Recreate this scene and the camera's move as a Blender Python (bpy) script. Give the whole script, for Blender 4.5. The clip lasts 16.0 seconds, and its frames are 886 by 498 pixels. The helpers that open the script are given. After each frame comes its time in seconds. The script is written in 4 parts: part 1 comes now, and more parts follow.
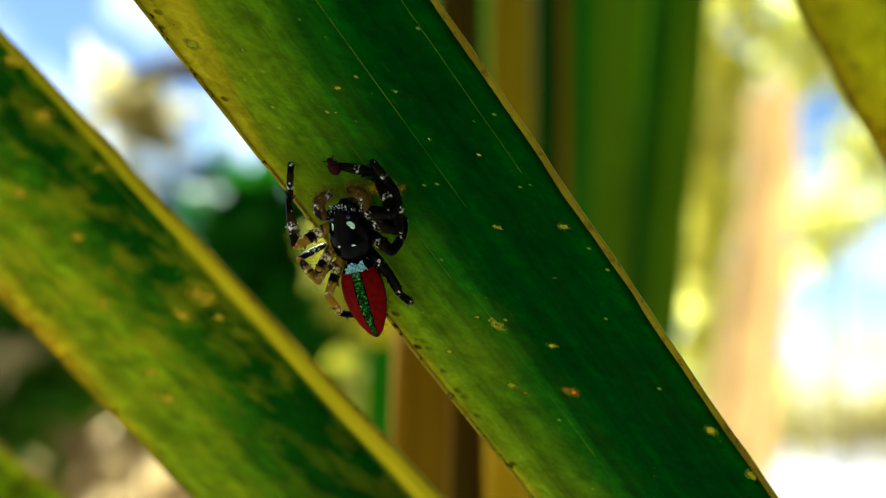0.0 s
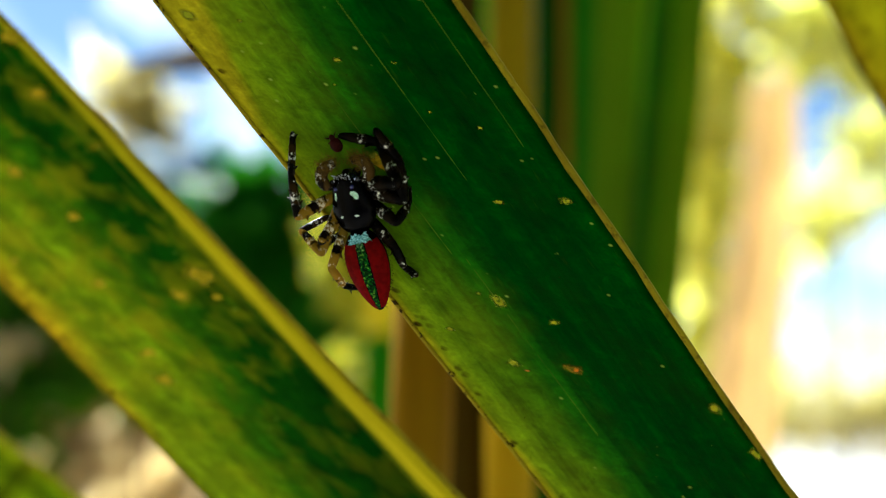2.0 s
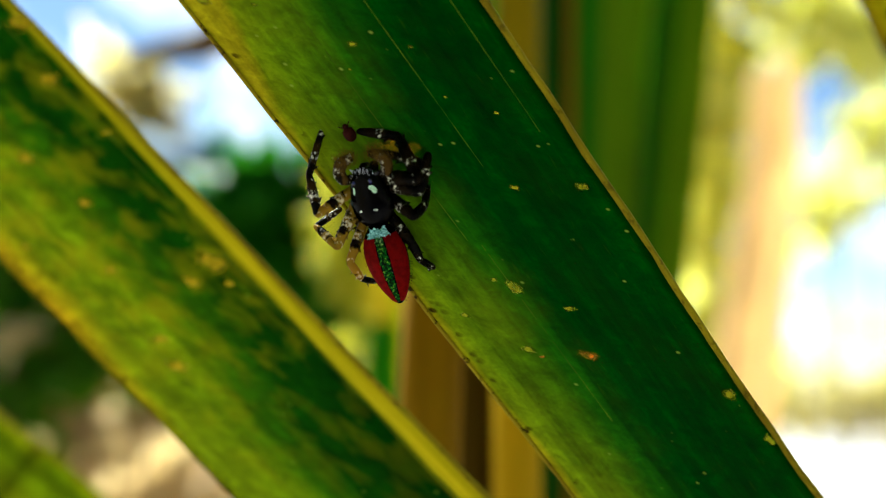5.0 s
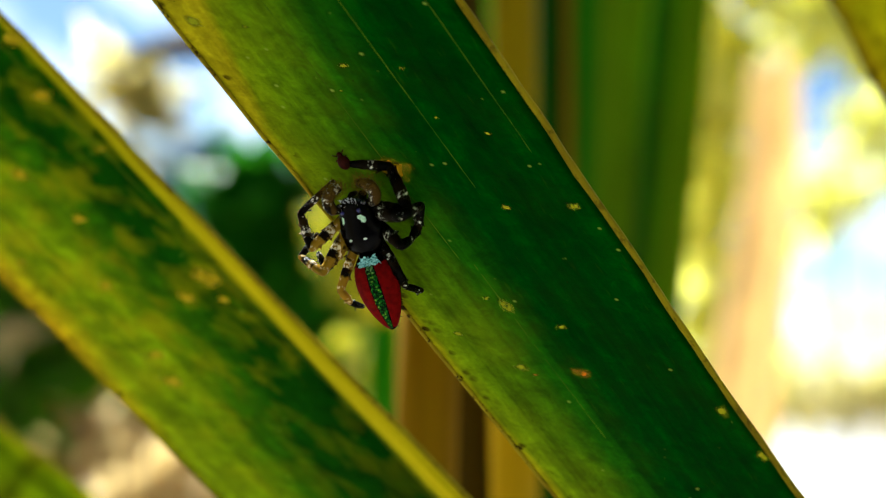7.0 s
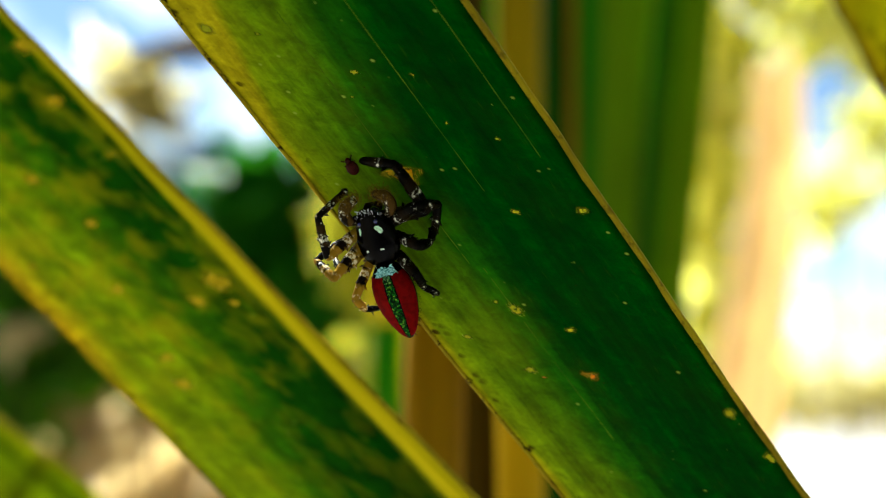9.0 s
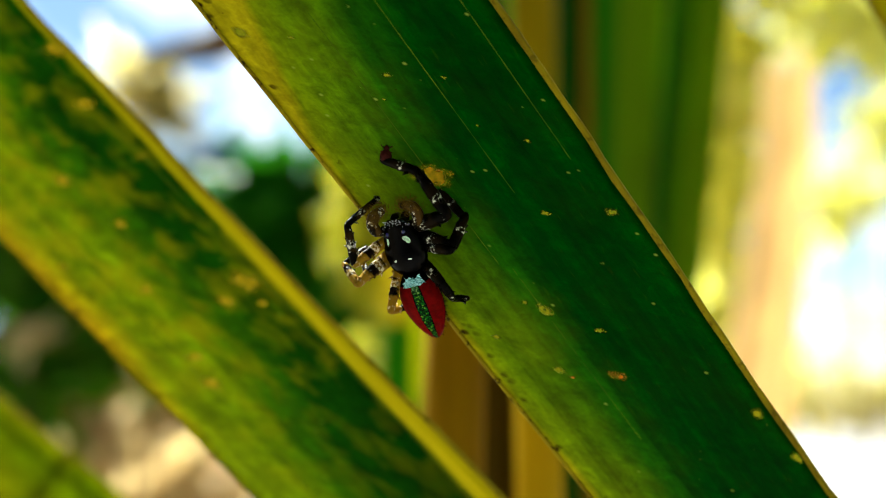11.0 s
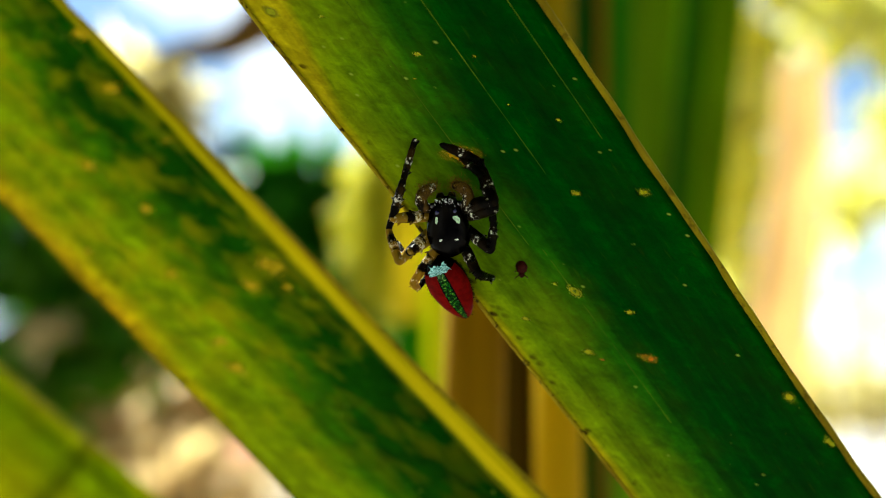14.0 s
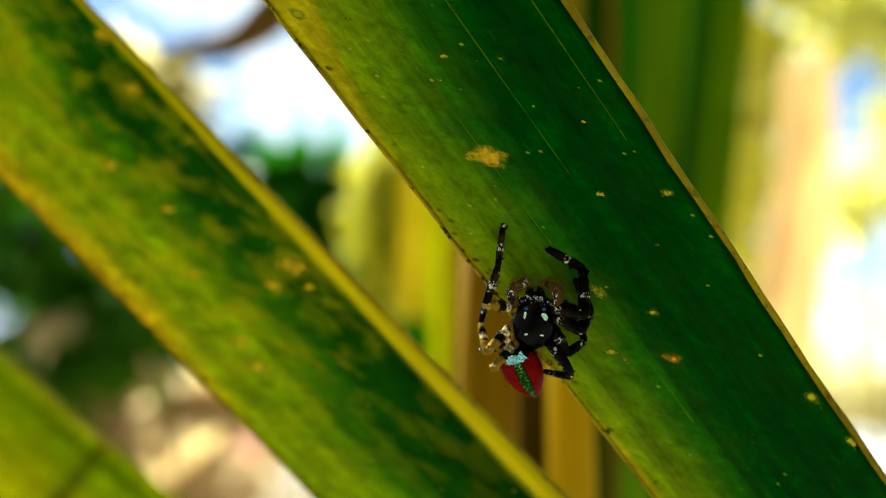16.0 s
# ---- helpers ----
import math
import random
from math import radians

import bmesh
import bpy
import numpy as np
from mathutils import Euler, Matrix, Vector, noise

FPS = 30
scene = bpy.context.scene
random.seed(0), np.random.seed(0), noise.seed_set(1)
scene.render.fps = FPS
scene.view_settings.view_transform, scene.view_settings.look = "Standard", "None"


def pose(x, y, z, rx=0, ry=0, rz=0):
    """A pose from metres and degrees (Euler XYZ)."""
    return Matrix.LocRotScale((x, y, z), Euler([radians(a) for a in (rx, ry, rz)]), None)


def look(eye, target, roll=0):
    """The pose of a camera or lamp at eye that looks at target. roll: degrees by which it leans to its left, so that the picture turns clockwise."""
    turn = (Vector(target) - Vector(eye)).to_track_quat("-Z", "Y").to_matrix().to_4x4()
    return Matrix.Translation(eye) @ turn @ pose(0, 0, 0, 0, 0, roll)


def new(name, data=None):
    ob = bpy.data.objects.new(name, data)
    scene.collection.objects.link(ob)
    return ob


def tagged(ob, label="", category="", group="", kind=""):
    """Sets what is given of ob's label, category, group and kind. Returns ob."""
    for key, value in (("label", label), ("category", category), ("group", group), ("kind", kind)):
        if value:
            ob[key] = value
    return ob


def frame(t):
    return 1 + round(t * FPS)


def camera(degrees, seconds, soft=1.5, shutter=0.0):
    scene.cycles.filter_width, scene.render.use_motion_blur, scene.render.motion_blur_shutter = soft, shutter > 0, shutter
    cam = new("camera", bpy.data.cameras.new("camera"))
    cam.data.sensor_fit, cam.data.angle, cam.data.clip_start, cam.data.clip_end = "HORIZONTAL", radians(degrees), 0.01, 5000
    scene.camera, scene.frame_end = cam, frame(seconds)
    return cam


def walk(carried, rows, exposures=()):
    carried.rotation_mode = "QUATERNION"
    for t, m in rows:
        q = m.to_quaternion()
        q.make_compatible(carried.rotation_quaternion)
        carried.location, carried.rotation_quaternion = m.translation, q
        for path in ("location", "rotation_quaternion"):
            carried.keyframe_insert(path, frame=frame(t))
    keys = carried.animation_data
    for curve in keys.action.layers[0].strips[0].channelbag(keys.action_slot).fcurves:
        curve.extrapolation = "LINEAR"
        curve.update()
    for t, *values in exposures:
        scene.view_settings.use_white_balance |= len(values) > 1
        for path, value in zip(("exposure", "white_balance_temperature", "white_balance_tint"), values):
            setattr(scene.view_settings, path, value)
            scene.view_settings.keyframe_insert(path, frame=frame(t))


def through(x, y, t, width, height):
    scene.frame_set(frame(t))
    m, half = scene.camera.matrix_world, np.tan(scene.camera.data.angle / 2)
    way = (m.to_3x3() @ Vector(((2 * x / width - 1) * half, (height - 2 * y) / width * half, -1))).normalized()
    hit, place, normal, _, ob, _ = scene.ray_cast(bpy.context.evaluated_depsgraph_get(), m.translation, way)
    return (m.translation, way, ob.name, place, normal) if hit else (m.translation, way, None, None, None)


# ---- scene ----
# ---- camera: where it first stands, and its small drift ----
cam = camera(60, 16.0, soft=0.7, shutter=1.0)
STAND = pose(0, 0, 1.3, 98, 0, 0)
PATH = [
    (0, 0.000, 0.000, 0.000, 0.000, -0.000, 0.000),
    (0.5, 0.028, -0.209, -0.116, -0.048, -0.047, 0.118),
    (1, 0.035, -0.420, -0.234, -0.123, -0.030, -0.060),
    (1.5, -0.085, -0.725, -0.407, -0.362, -0.029, -0.086),
    (2, -0.074, -1.232, -0.724, -0.464, -0.036, 0.002),
    (2.5, -0.091, -1.252, -0.733, -0.809, 0.035, -0.013),
    (3, -0.526, -1.617, -0.882, -0.916, 0.069, -0.033),
    (3.5, -0.812, -1.812, -0.940, -1.035, 0.099, 0.128),
    (4, -1.099, -1.848, -0.922, -1.125, 0.055, 0.070),
    (6.5, -0.653, -0.059, -0.870, -1.652, 0.147, -0.148),
    (7, -0.454, 0.220, -0.839, -1.683, 0.094, -0.310),
    (7.5, -0.110, 0.460, -0.875, -1.814, 0.259, -0.370),
    (8, -0.304, 0.471, -0.779, -1.789, 0.104, -0.386),
    (8.5, -0.474, 0.478, -0.481, -1.695, 0.300, -0.341),
    (9, -0.964, 0.433, -0.302, -1.594, 0.269, -0.397),
    (11.5, -2.606, 0.441, 0.272, -1.515, 1.060, -0.401),
    (12, -2.832, 0.240, 0.181, -1.460, 1.088, -0.466),
    (12.5, -3.036, -0.056, 0.108, -1.390, 1.161, -0.510),
    (13, -3.293, -0.380, 0.056, -1.458, 1.474, -0.336),
    (13.5, -3.663, -0.684, 0.008, -1.396, 1.448, -0.344),
    (14, -3.732, -0.781, 0.040, -1.601, 1.673, -0.307),
    (14.5, -3.963, -1.002, 0.073, -1.546, 1.786, -0.216),
    (15, -4.494, -0.967, 0.104, -1.579, 1.751, -0.105),
    (15.5, -5.015, -0.838, 0.268, -1.640, 1.765, -0.273),
    (16, -5.124, -0.631, 0.453, -1.704, 1.961, -0.278),
]
walk(cam, [(t, STAND @ pose(x / 1000, y / 1000, z / 1000, a, b, c)) for t, x, y, z, a, b, c in PATH],
     exposures=[(0, 2.08, 5650, 1), (3.5, 2.12, 5800, 1), (7, 2.18, 5950, 1), (12.5, 2.22, 6200, 1), (16, 2.26, 6250, 0)])
# a macro lens: the spider's leaf is sharp, the rest melts
cam.data.dof.use_dof = True
cam.data.dof.focus_distance = 0.0508
cam.data.dof.aperture_fstop = cam.data.lens / 1000 / 0.0023
cam.data.dof.aperture_blades = 0

# ---- sky and sun ----
CLOUD_DRIFT = (0.35, 0.10, 0.6)
SUN_ELEVATION, SUN_TURN = 52, -28      # degrees; the turn is from straight ahead, negative to the left
world = bpy.data.worlds.new("sky")
scene.world = world
world.use_nodes = True
wt = world.node_tree
sky = wt.nodes.new("ShaderNodeTexSky")
sky.sky_type, sky.sun_disc = "NISHITA", False
sky.sun_elevation, sky.sun_rotation = radians(SUN_ELEVATION), radians(SUN_TURN)
sky.air_density, sky.dust_density = 1.0, 0.1
# broken white clouds all over the sky
cloud_at = wt.nodes.new("ShaderNodeTexCoord")
cloud_turn = wt.nodes.new("ShaderNodeMapping")
cloud_turn.inputs["Location"].default_value = CLOUD_DRIFT
cloud = wt.nodes.new("ShaderNodeTexNoise")
cloud.inputs["Scale"].default_value, cloud.inputs["Detail"].default_value = 7.0, 3.0
cover = wt.nodes.new("ShaderNodeValToRGB")
cover.color_ramp.elements[0].position, cover.color_ramp.elements[1].position = 0.50, 0.60
cloudy = wt.nodes.new("ShaderNodeMix")
cloudy.data_type = "RGBA"
cloudy.inputs[7].default_value = (8.6, 9.3, 10.9, 1.0)
wt.links.new(cloud_at.outputs["Generated"], cloud_turn.inputs[0])
wt.links.new(cloud_turn.outputs[0], cloud.inputs["Vector"])
wt.links.new(cloud.outputs[0], cover.inputs[0])
wt.links.new(cover.outputs[0], cloudy.inputs[0])
wt.links.new(sky.outputs[0], cloudy.inputs[6])
wt.links.new(cloudy.outputs[2], wt.nodes["Background"].inputs[0])
wt.nodes["Background"].inputs[1].default_value = 0.036
sun_way = Vector((math.sin(radians(SUN_TURN)) * math.cos(radians(SUN_ELEVATION)),
                  math.cos(radians(SUN_TURN)) * math.cos(radians(SUN_ELEVATION)), math.sin(radians(SUN_ELEVATION))))
sun_data = bpy.data.lights.new("sun", "SUN")
sun_data.energy, sun_data.angle, sun_data.color = 5.0, radians(0.5), (1.0, 0.95, 0.82)
sun = new("sun", sun_data)
sun.matrix_world = look(sun_way * 20, (0, 0, 0))


# ---- materials ----
class Nodes:
    """A material in the making: each call adds a node and gives its first output."""

    def __init__(self, name):
        self.mat = bpy.data.materials.new(name)
        self.mat.use_nodes = True
        self.tree = self.mat.node_tree
        self.bsdf = self.tree.nodes["Principled BSDF"]
        self.out = self.tree.nodes["Material Output"]

    def plug(self, value, socket):
        if isinstance(value, bpy.types.NodeSocket):
            self.tree.links.new(value, socket)
        elif value is not None:
            socket.default_value = value

    def add(self, kind, *values, **named):
        n = self.tree.nodes.new("ShaderNode" + kind)
        for key, value in named.items():
            if key in n.inputs:
                self.plug(value, n.inputs[key])
        for i, value in enumerate(values):
            self.plug(value, n.inputs[i])
        return n

    def math(self, op, a, b=0.0, clamp=False):
        n = self.add("Math", a, b)
        n.operation, n.use_clamp = op, clamp
        return n.outputs[0]

    def mix(self, fac, a, b, mode="MIX"):
        n = self.tree.nodes.new("ShaderNodeMix")
        n.data_type, n.blend_type = "RGBA", mode
        self.plug(fac, n.inputs[0]), self.plug(a, n.inputs[6]), self.plug(b, n.inputs[7])
        return n.outputs[2]

    def ramp(self, fac, *stops):
        n = self.add("ValToRGB", fac)
        el = n.color_ramp.elements
        while len(el) < len(stops):
            el.new(0.5)
        for e, (at, colour) in zip(el, stops):
            e.position = at
            e.color = (*colour, 1) if isinstance(colour, tuple) else (colour, colour, colour, 1)
        return n.outputs[0]

    def coords(self, which="Object", scale=(1, 1, 1)):
        c = self.tree.nodes.new("ShaderNodeTexCoord")
        m = self.tree.nodes.new("ShaderNodeMapping")
        self.tree.links.new(c.outputs[which], m.inputs[0])
        m.inputs["Scale"].default_value = scale
        return m.outputs[0]

    def noise(self, vector, scale, detail=4.0, rough=0.55, distortion=0.0):
        n = self.add("TexNoise", Vector=vector, Scale=scale, Detail=detail, Roughness=rough, Distortion=distortion)
        return n.outputs[0]

    def bump(self, height, strength, distance):
        n = self.add("Bump", Height=height, Strength=strength, Distance=distance)
        self.plug(n.outputs[0], self.bsdf.inputs["Normal"])
        return n.outputs[0]

    def finish(self, colour, rough=0.5, metal=0.0, spec=0.5, coat=0.0):
        self.plug(colour, self.bsdf.inputs["Base Color"])
        self.plug(rough, self.bsdf.inputs["Roughness"])
        self.plug(metal, self.bsdf.inputs["Metallic"])
        self.plug(spec, self.bsdf.inputs["Specular IOR Level"])
        self.plug(coat, self.bsdf.inputs["Coat Weight"])
        return self.mat

    def let_through(self, colour, amount, normal=None):
        """Light that soaks through a thin leaf."""
        t = self.add("BsdfTranslucent", colour)
        if normal:
            self.plug(normal, t.inputs["Normal"])
        m = self.add("MixShader", amount, self.bsdf.outputs[0], t.outputs[0])
        self.tree.links.new(m.outputs[0], self.out.inputs[0])


def rgba(r, g, b):
    return (r, g, b, 1.0)


def leaf_material(name, across, patch=0.35, through=0.3, rim=None, where=((0.0, 1.0), (0.75, 0.3)), top=0.0, smooth=5, drift=0.34, grain=1.0, lanes=0.6, clump=(3.2, 0.13, 1), tip=0.0):
    """A strap leaf seen from below. across: colours from one margin to the other (UV x); fibres run along UV y, in millimetres.
    rim: from where across the leaf the pale margin starts. where: how strongly the blotches show across the leaf; clump: how small they are across and along it."""
    m = Nodes(name)
    uv = m.coords("UV")
    sep = m.add("SeparateXYZ", uv)
    # the border between the colour zones wanders along the blade
    wander = m.noise(m.coords("UV", (1.5, 0.05, 1)), 1.6, 4, 0.6)
    u = m.math("ADD", sep.outputs[0], m.math("MULTIPLY", m.math("SUBTRACT", wander, 0.5), drift))
    if top:
        # towards its root the yellow side is wider
        u = m.math("SUBTRACT", u, m.math("MINIMUM", m.math("MAXIMUM", m.math("MULTIPLY", m.math("SUBTRACT", top, sep.outputs[1]), 0.014), 0.0), 0.20))
    if tip:
        # and towards its tip the green side is wider
        u = m.math("ADD", u, m.math("MINIMUM", m.math("MAXIMUM", m.math("MULTIPLY", m.math("SUBTRACT", sep.outputs[1], tip), 0.011), 0.0), 0.17))
    base = m.ramp(u, *across)
    fibre = m.noise(m.coords("UV", (60.0, 0.05, 1)), 1.0, 3, 0.6)
    base = m.mix(0.45 * grain, base, m.ramp(fibre, (0.3, 0.5), (0.7, 1.3)), "MULTIPLY")
    cloud = m.noise(m.coords("UV", (6.0, 0.17, 1)), 1.0, 5, 0.62)
    base = m.mix(0.55, base, m.ramp(cloud, (0.3, 0.55), (0.7, 1.4)), "MULTIPLY")
    fine = m.noise(m.coords("UV", (40.0, 2.4, 1)), 1.4, 5, 0.7)
    base = m.mix(0.42 * grain, base, m.ramp(fine, (0.3, 0.45), (0.72, 1.6)), "MULTIPLY")
    mid = m.noise(m.coords("UV", (24.0, 1.0, 1)), 1.0, 4, 0.7)
    base = m.mix(0.35 * grain, base, m.ramp(mid, (0.35, 0.6), (0.7, 1.7)), "MULTIPLY")
    # lanes between the veins, and small soft mottling
    lane = m.noise(m.coords("UV", (13.0, 0.006, 1)), 1.0, 2, 0.5)
    base = m.mix(lanes, base, m.ramp(lane, (0.36, 0.5), (0.5, 0.95), (0.64, 1.4)), "MULTIPLY")
    mottle = m.noise(m.coords("UV", (14.0, 0.66, 1)), 1.0, 6, 0.68, 0.6)
    base = m.mix(0.55, base, m.ramp(mottle, (0.34, 0.5), (0.5, 0.95), (0.68, 1.6)), "MULTIPLY")
    # yellowed blotches, pale pin-pricks and dark specks
    blotch = m.noise(m.coords("UV", clump), 1.0, smooth, 0.55, 0.25)
    zone = m.ramp(sep.outputs[0], *where)
    if tip:
        zone = m.math("MULTIPLY", zone, m.ramp(m.math("MULTIPLY", m.math("SUBTRACT", sep.outputs[1], tip), 0.05, True), (0.0, 1.0), (1.0, 0.25)))
    base = m.mix(m.math("MULTIPLY", m.math("MULTIPLY", m.ramp(blotch, (0.38, 1.0), (0.47, 0.0)), zone), patch * 0.4), base, rgba(0.008, 0.075, 0.0003))
    amount = m.math("MULTIPLY", m.ramp(blotch, (0.46, 0.0), (0.65, 1.0)), zone)
    base = m.mix(m.math("MULTIPLY", amount, patch), base, rgba(0.36, 0.33, 0.002))
    prick = m.add("TexVoronoi", Vector=m.coords("UV", (16.0, 0.95, 1)), Scale=0.7)
    lone = m.math("MULTIPLY", m.ramp(prick.outputs["Distance"], (0.03, 1.0), (0.11, 0.0)), m.math("GREATER_THAN", cloud, 0.5))
    base = m.mix(m.math("MULTIPLY", lone, 0.75), base, rgba(0.34, 0.44, 0.06))
    dash = m.noise(m.coords("UV", (55.0, 0.45, 1)), 1.0, 3, 0.5)
    base = m.mix(m.math("MULTIPLY", m.ramp(dash, (0.64, 0.0), (0.72, 1.0)), 0.08), base, rgba(0.10, 0.20, 0.003))
    speck = m.add("TexVoronoi", Vector=m.coords("UV", (16.0, 0.95, 1)), Scale=1.3)
    base = m.mix(m.math("MULTIPLY", m.ramp(speck.outputs["Distance"], (0.03, 1.0), (0.07, 0.0)), m.math("GREATER_THAN", blotch, 0.52)), base, rgba(0.02, 0.012, 0.001))
    # a row of dark dots along the left margin
    dots = m.add("TexVoronoi", Vector=m.coords("UV", (18.0, 1.2, 1)), Scale=1.0)
    edge = m.math("MULTIPLY", m.ramp(dots.outputs["Distance"], (0.20, 1.0), (0.36, 0.0)), m.ramp(sep.outputs[0], (0.02, 1.0), (0.09, 0.0)))
    base = m.mix(m.math("MULTIPLY", edge, m.math("GREATER_THAN", wander, 0.46)), base, rgba(0.03, 0.015, 0.001))
    if rim:
        # the margin widens towards the tip
        wide = m.math("ADD", sep.outputs[0], m.math("MULTIPLY", m.math("SUBTRACT", sep.outputs[1], 105.0), 0.0014))
        band = m.ramp(m.math("ADD", wide, m.math("MULTIPLY", m.math("SUBTRACT", fibre, 0.5), 0.02)), (rim, 0.0), (rim + 0.02, 1.0))
        straw = m.mix(m.ramp(fibre, (0.35, 0.0), (0.65, 1.0)), rgba(0.36, 0.34, 0.003), rgba(0.56, 0.50, 0.008))
        base = m.mix(m.math("MULTIPLY", band, 0.9), base, straw)
    normal = m.bump(m.math("ADD", fibre, m.math("MULTIPLY", fine, 0.5)), 0.3, 0.0002)
    m.finish(base, m.ramp(fine, (0.3, 0.5), (0.7, 0.7)), spec=0.025)
    m.let_through(m.mix(1.0, base, rgba(1.2, 1.1, 0.3), "MULTIPLY"), through, normal)
    return m.mat


def plain_leaf(name, a, b, through=0.4, scale=30.0, rough=0.6, spec=0.1):
    """Foliage that the lens keeps blurred: two tones that change from leaf to leaf and along each leaf."""
    m = Nodes(name)
    island = m.tree.nodes.new("ShaderNodeNewGeometry").outputs["Random Per Island"]
    n = m.noise(m.coords("Object"), scale, 3)
    base = m.mix(m.math("ADD", m.math("MULTIPLY", island, 0.7), m.math("MULTIPLY", n, 0.3), True), rgba(*a), rgba(*b))
    m.bump(n, 0.2, 0.002)
    m.finish(base, rough, spec=spec)
    m.let_through(base, through)
    return m.mat


def stalk_material(name, a, b, through=0.0, specks=0.0):
    m = Nodes(name)
    long = m.noise(m.coords("Object", (220, 220, 3)), 1.0, 4)
    stain = m.noise(m.coords("Object", (40, 40, 12)), 1.0, 4)
    base = m.mix(m.ramp(long, (0.3, 0.0), (0.7, 1.0)), rgba(*a), rgba(*b))
    base = m.mix(0.6, base, m.ramp(stain, (0.3, 0.55), (0.7, 1.2)), "MULTIPLY")
    if specks:
        rot = m.noise(m.coords("Object"), 1500, 3, 0.6)
        base = m.mix(m.math("MULTIPLY", m.ramp(rot, (0.55, 0.0), (0.63, 1.0)), specks), base, rgba(0.03, 0.014, 0.002))
    m.bump(long, 0.4, 0.001)
    m.finish(base, 0.7, spec=0.08)
    if through:
        m.let_through(base, through)
    return m.mat


DARK, MID, OLIVE, YELLOW = (0.0004, 0.044, 0.0002), (0.018, 0.130, 0.0003), (0.17, 0.26, 0.0005), (0.42, 0.40, 0.002)
LEAF_MAIN = leaf_material("leaf_of_the_spider", [(0.0, (0.46, 0.40, 0.003)), (0.04, (0.20, 0.28, 0.0008)), (0.13, (0.13, 0.23, 0.0007)), (0.22, (0.09, 0.185, 0.0005)), (0.36, (0.016, 0.10, 0.0003)), (0.52, DARK), (1.0, DARK)],
                          0.10, 0.1, None, ((0.28, 1.0), (0.55, 0.06)), 72.0, drift=0.10, grain=0.5)
LEAF_SIDE = leaf_material("leaf_beside", [(0.0, (0.48, 0.37, 0.003)), (0.09, (0.38, 0.35, 0.001)), (0.20, (0.24, 0.32, 0.0006)), (0.42, (0.21, 0.30, 0.0005)), (0.60, (0.06, 0.165, 0.0004)), (0.74, (0.012, 0.088, 0.0003)), (0.86, (0.012, 0.085, 0.0003)), (1.0, (0.004, 0.05, 0.0002))],
                          0.50, 0.42, 0.895, ((0.08, 0.25), (0.25, 1.0), (0.72, 1.0), (0.90, 0.9)), 70.0, 2, drift=0.16, grain=0.6, lanes=0.25, clump=(8.5, 0.24, 1), tip=94.0)
LEAF_FRONT = leaf_material("leaf_in_front", [(0.0, (0.40, 0.22, 0.003)), (0.04, (0.34, 0.33, 0.001)), (0.25, (0.34, 0.38, 0.001)), (0.5, (0.28, 0.34, 0.0008)), (1.0, OLIVE)], 0.6, 0.5)
LEAF_LOW = leaf_material("leaf_below", [(0.0, OLIVE), (0.4, (0.40, 0.43, 0.0008)), (0.7, (0.22, 0.28, 0.0006)), (0.93, (0.18, 0.27, 0.0005)), (1.0, (0.26, 0.30, 0.001))], 0.5, 0.45)
MARGIN = stalk_material("leaf_margin", (0.40, 0.32, 0.006), (0.20, 0.14, 0.004), 0.25, 0.45)
MARGIN_ROUGH = stalk_material("spotted_leaf_margin", (0.42, 0.34, 0.006), (0.20, 0.13, 0.004), 0.25, 0.95)
VEIN = stalk_material("leaf_vein", (0.02, 0.08, 0.001), (0.13, 0.19, 0.005), 0.1)


def spot_material(name, a, b):
    """A scar that fades into the leaf at its ragged rim (UV x runs from its middle to its rim)."""
    m = Nodes(name)
    n = m.noise(m.coords("Object"), 1900, 5, 0.6)
    base = m.mix(m.ramp(n, (0.38, 0.0), (0.62, 1.0)), rgba(*a), rgba(*b))
    m.finish(base, 0.8, spec=0.02)
    clear = m.add("BsdfTransparent")
    r = m.add("SeparateXYZ", m.coords("UV")).outputs[0]
    r = m.math("ADD", r, m.math("MULTIPLY", m.math("SUBTRACT", n, 0.5), 0.5))
    show = m.add("MixShader", m.ramp(r, (0.1, 0.0), (0.85, 1.0)), m.bsdf.outputs[0], clear.outputs[0])
    m.tree.links.new(show.outputs[0], m.out.inputs[0])
    return m.mat


SPOT_YELLOW = spot_material("yellow_spot", (0.38, 0.38, 0.015), (0.20, 0.27, 0.008))
SPOT_GOLD = spot_material("gold_scar", (0.62, 0.44, 0.014), (0.46, 0.34, 0.008))
SPOT_AMBER = spot_material("amber_scar", (0.86, 0.50, 0.015), (0.52, 0.40, 0.012))
SPOT_RUST = spot_material("rust_spot", (0.42, 0.16, 0.015), (0.26, 0.20, 0.008))
BLADE_BROWN = stalk_material("brown_stalk", (0.34, 0.195, 0.004), (0.19, 0.105, 0.002), 0.45)
# darker copy of the brown stalk, with the shade painted into its colour
BLADE_BROWN_SHADED = stalk_material("shaded_brown_stalk", (0.05, 0.03, 0.002), (0.09, 0.05, 0.003), 0.3)
BLADE_GOLD = stalk_material("golden_stalk", (0.64, 0.44, 0.008), (0.46, 0.30, 0.006), 0.45)
BLADE_OLIVE = stalk_material("olive_stalk", (0.36, 0.27, 0.003), (0.22, 0.17, 0.002), 0.45)
BLADE_GREEN = stalk_material("green_blade", (0.30, 0.42, 0.002), (0.18, 0.34, 0.001), 0.6)
BLADE_DEEP = stalk_material("deep_green_blade", (0.11, 0.31, 0.001), (0.17, 0.37, 0.001), 0.6)
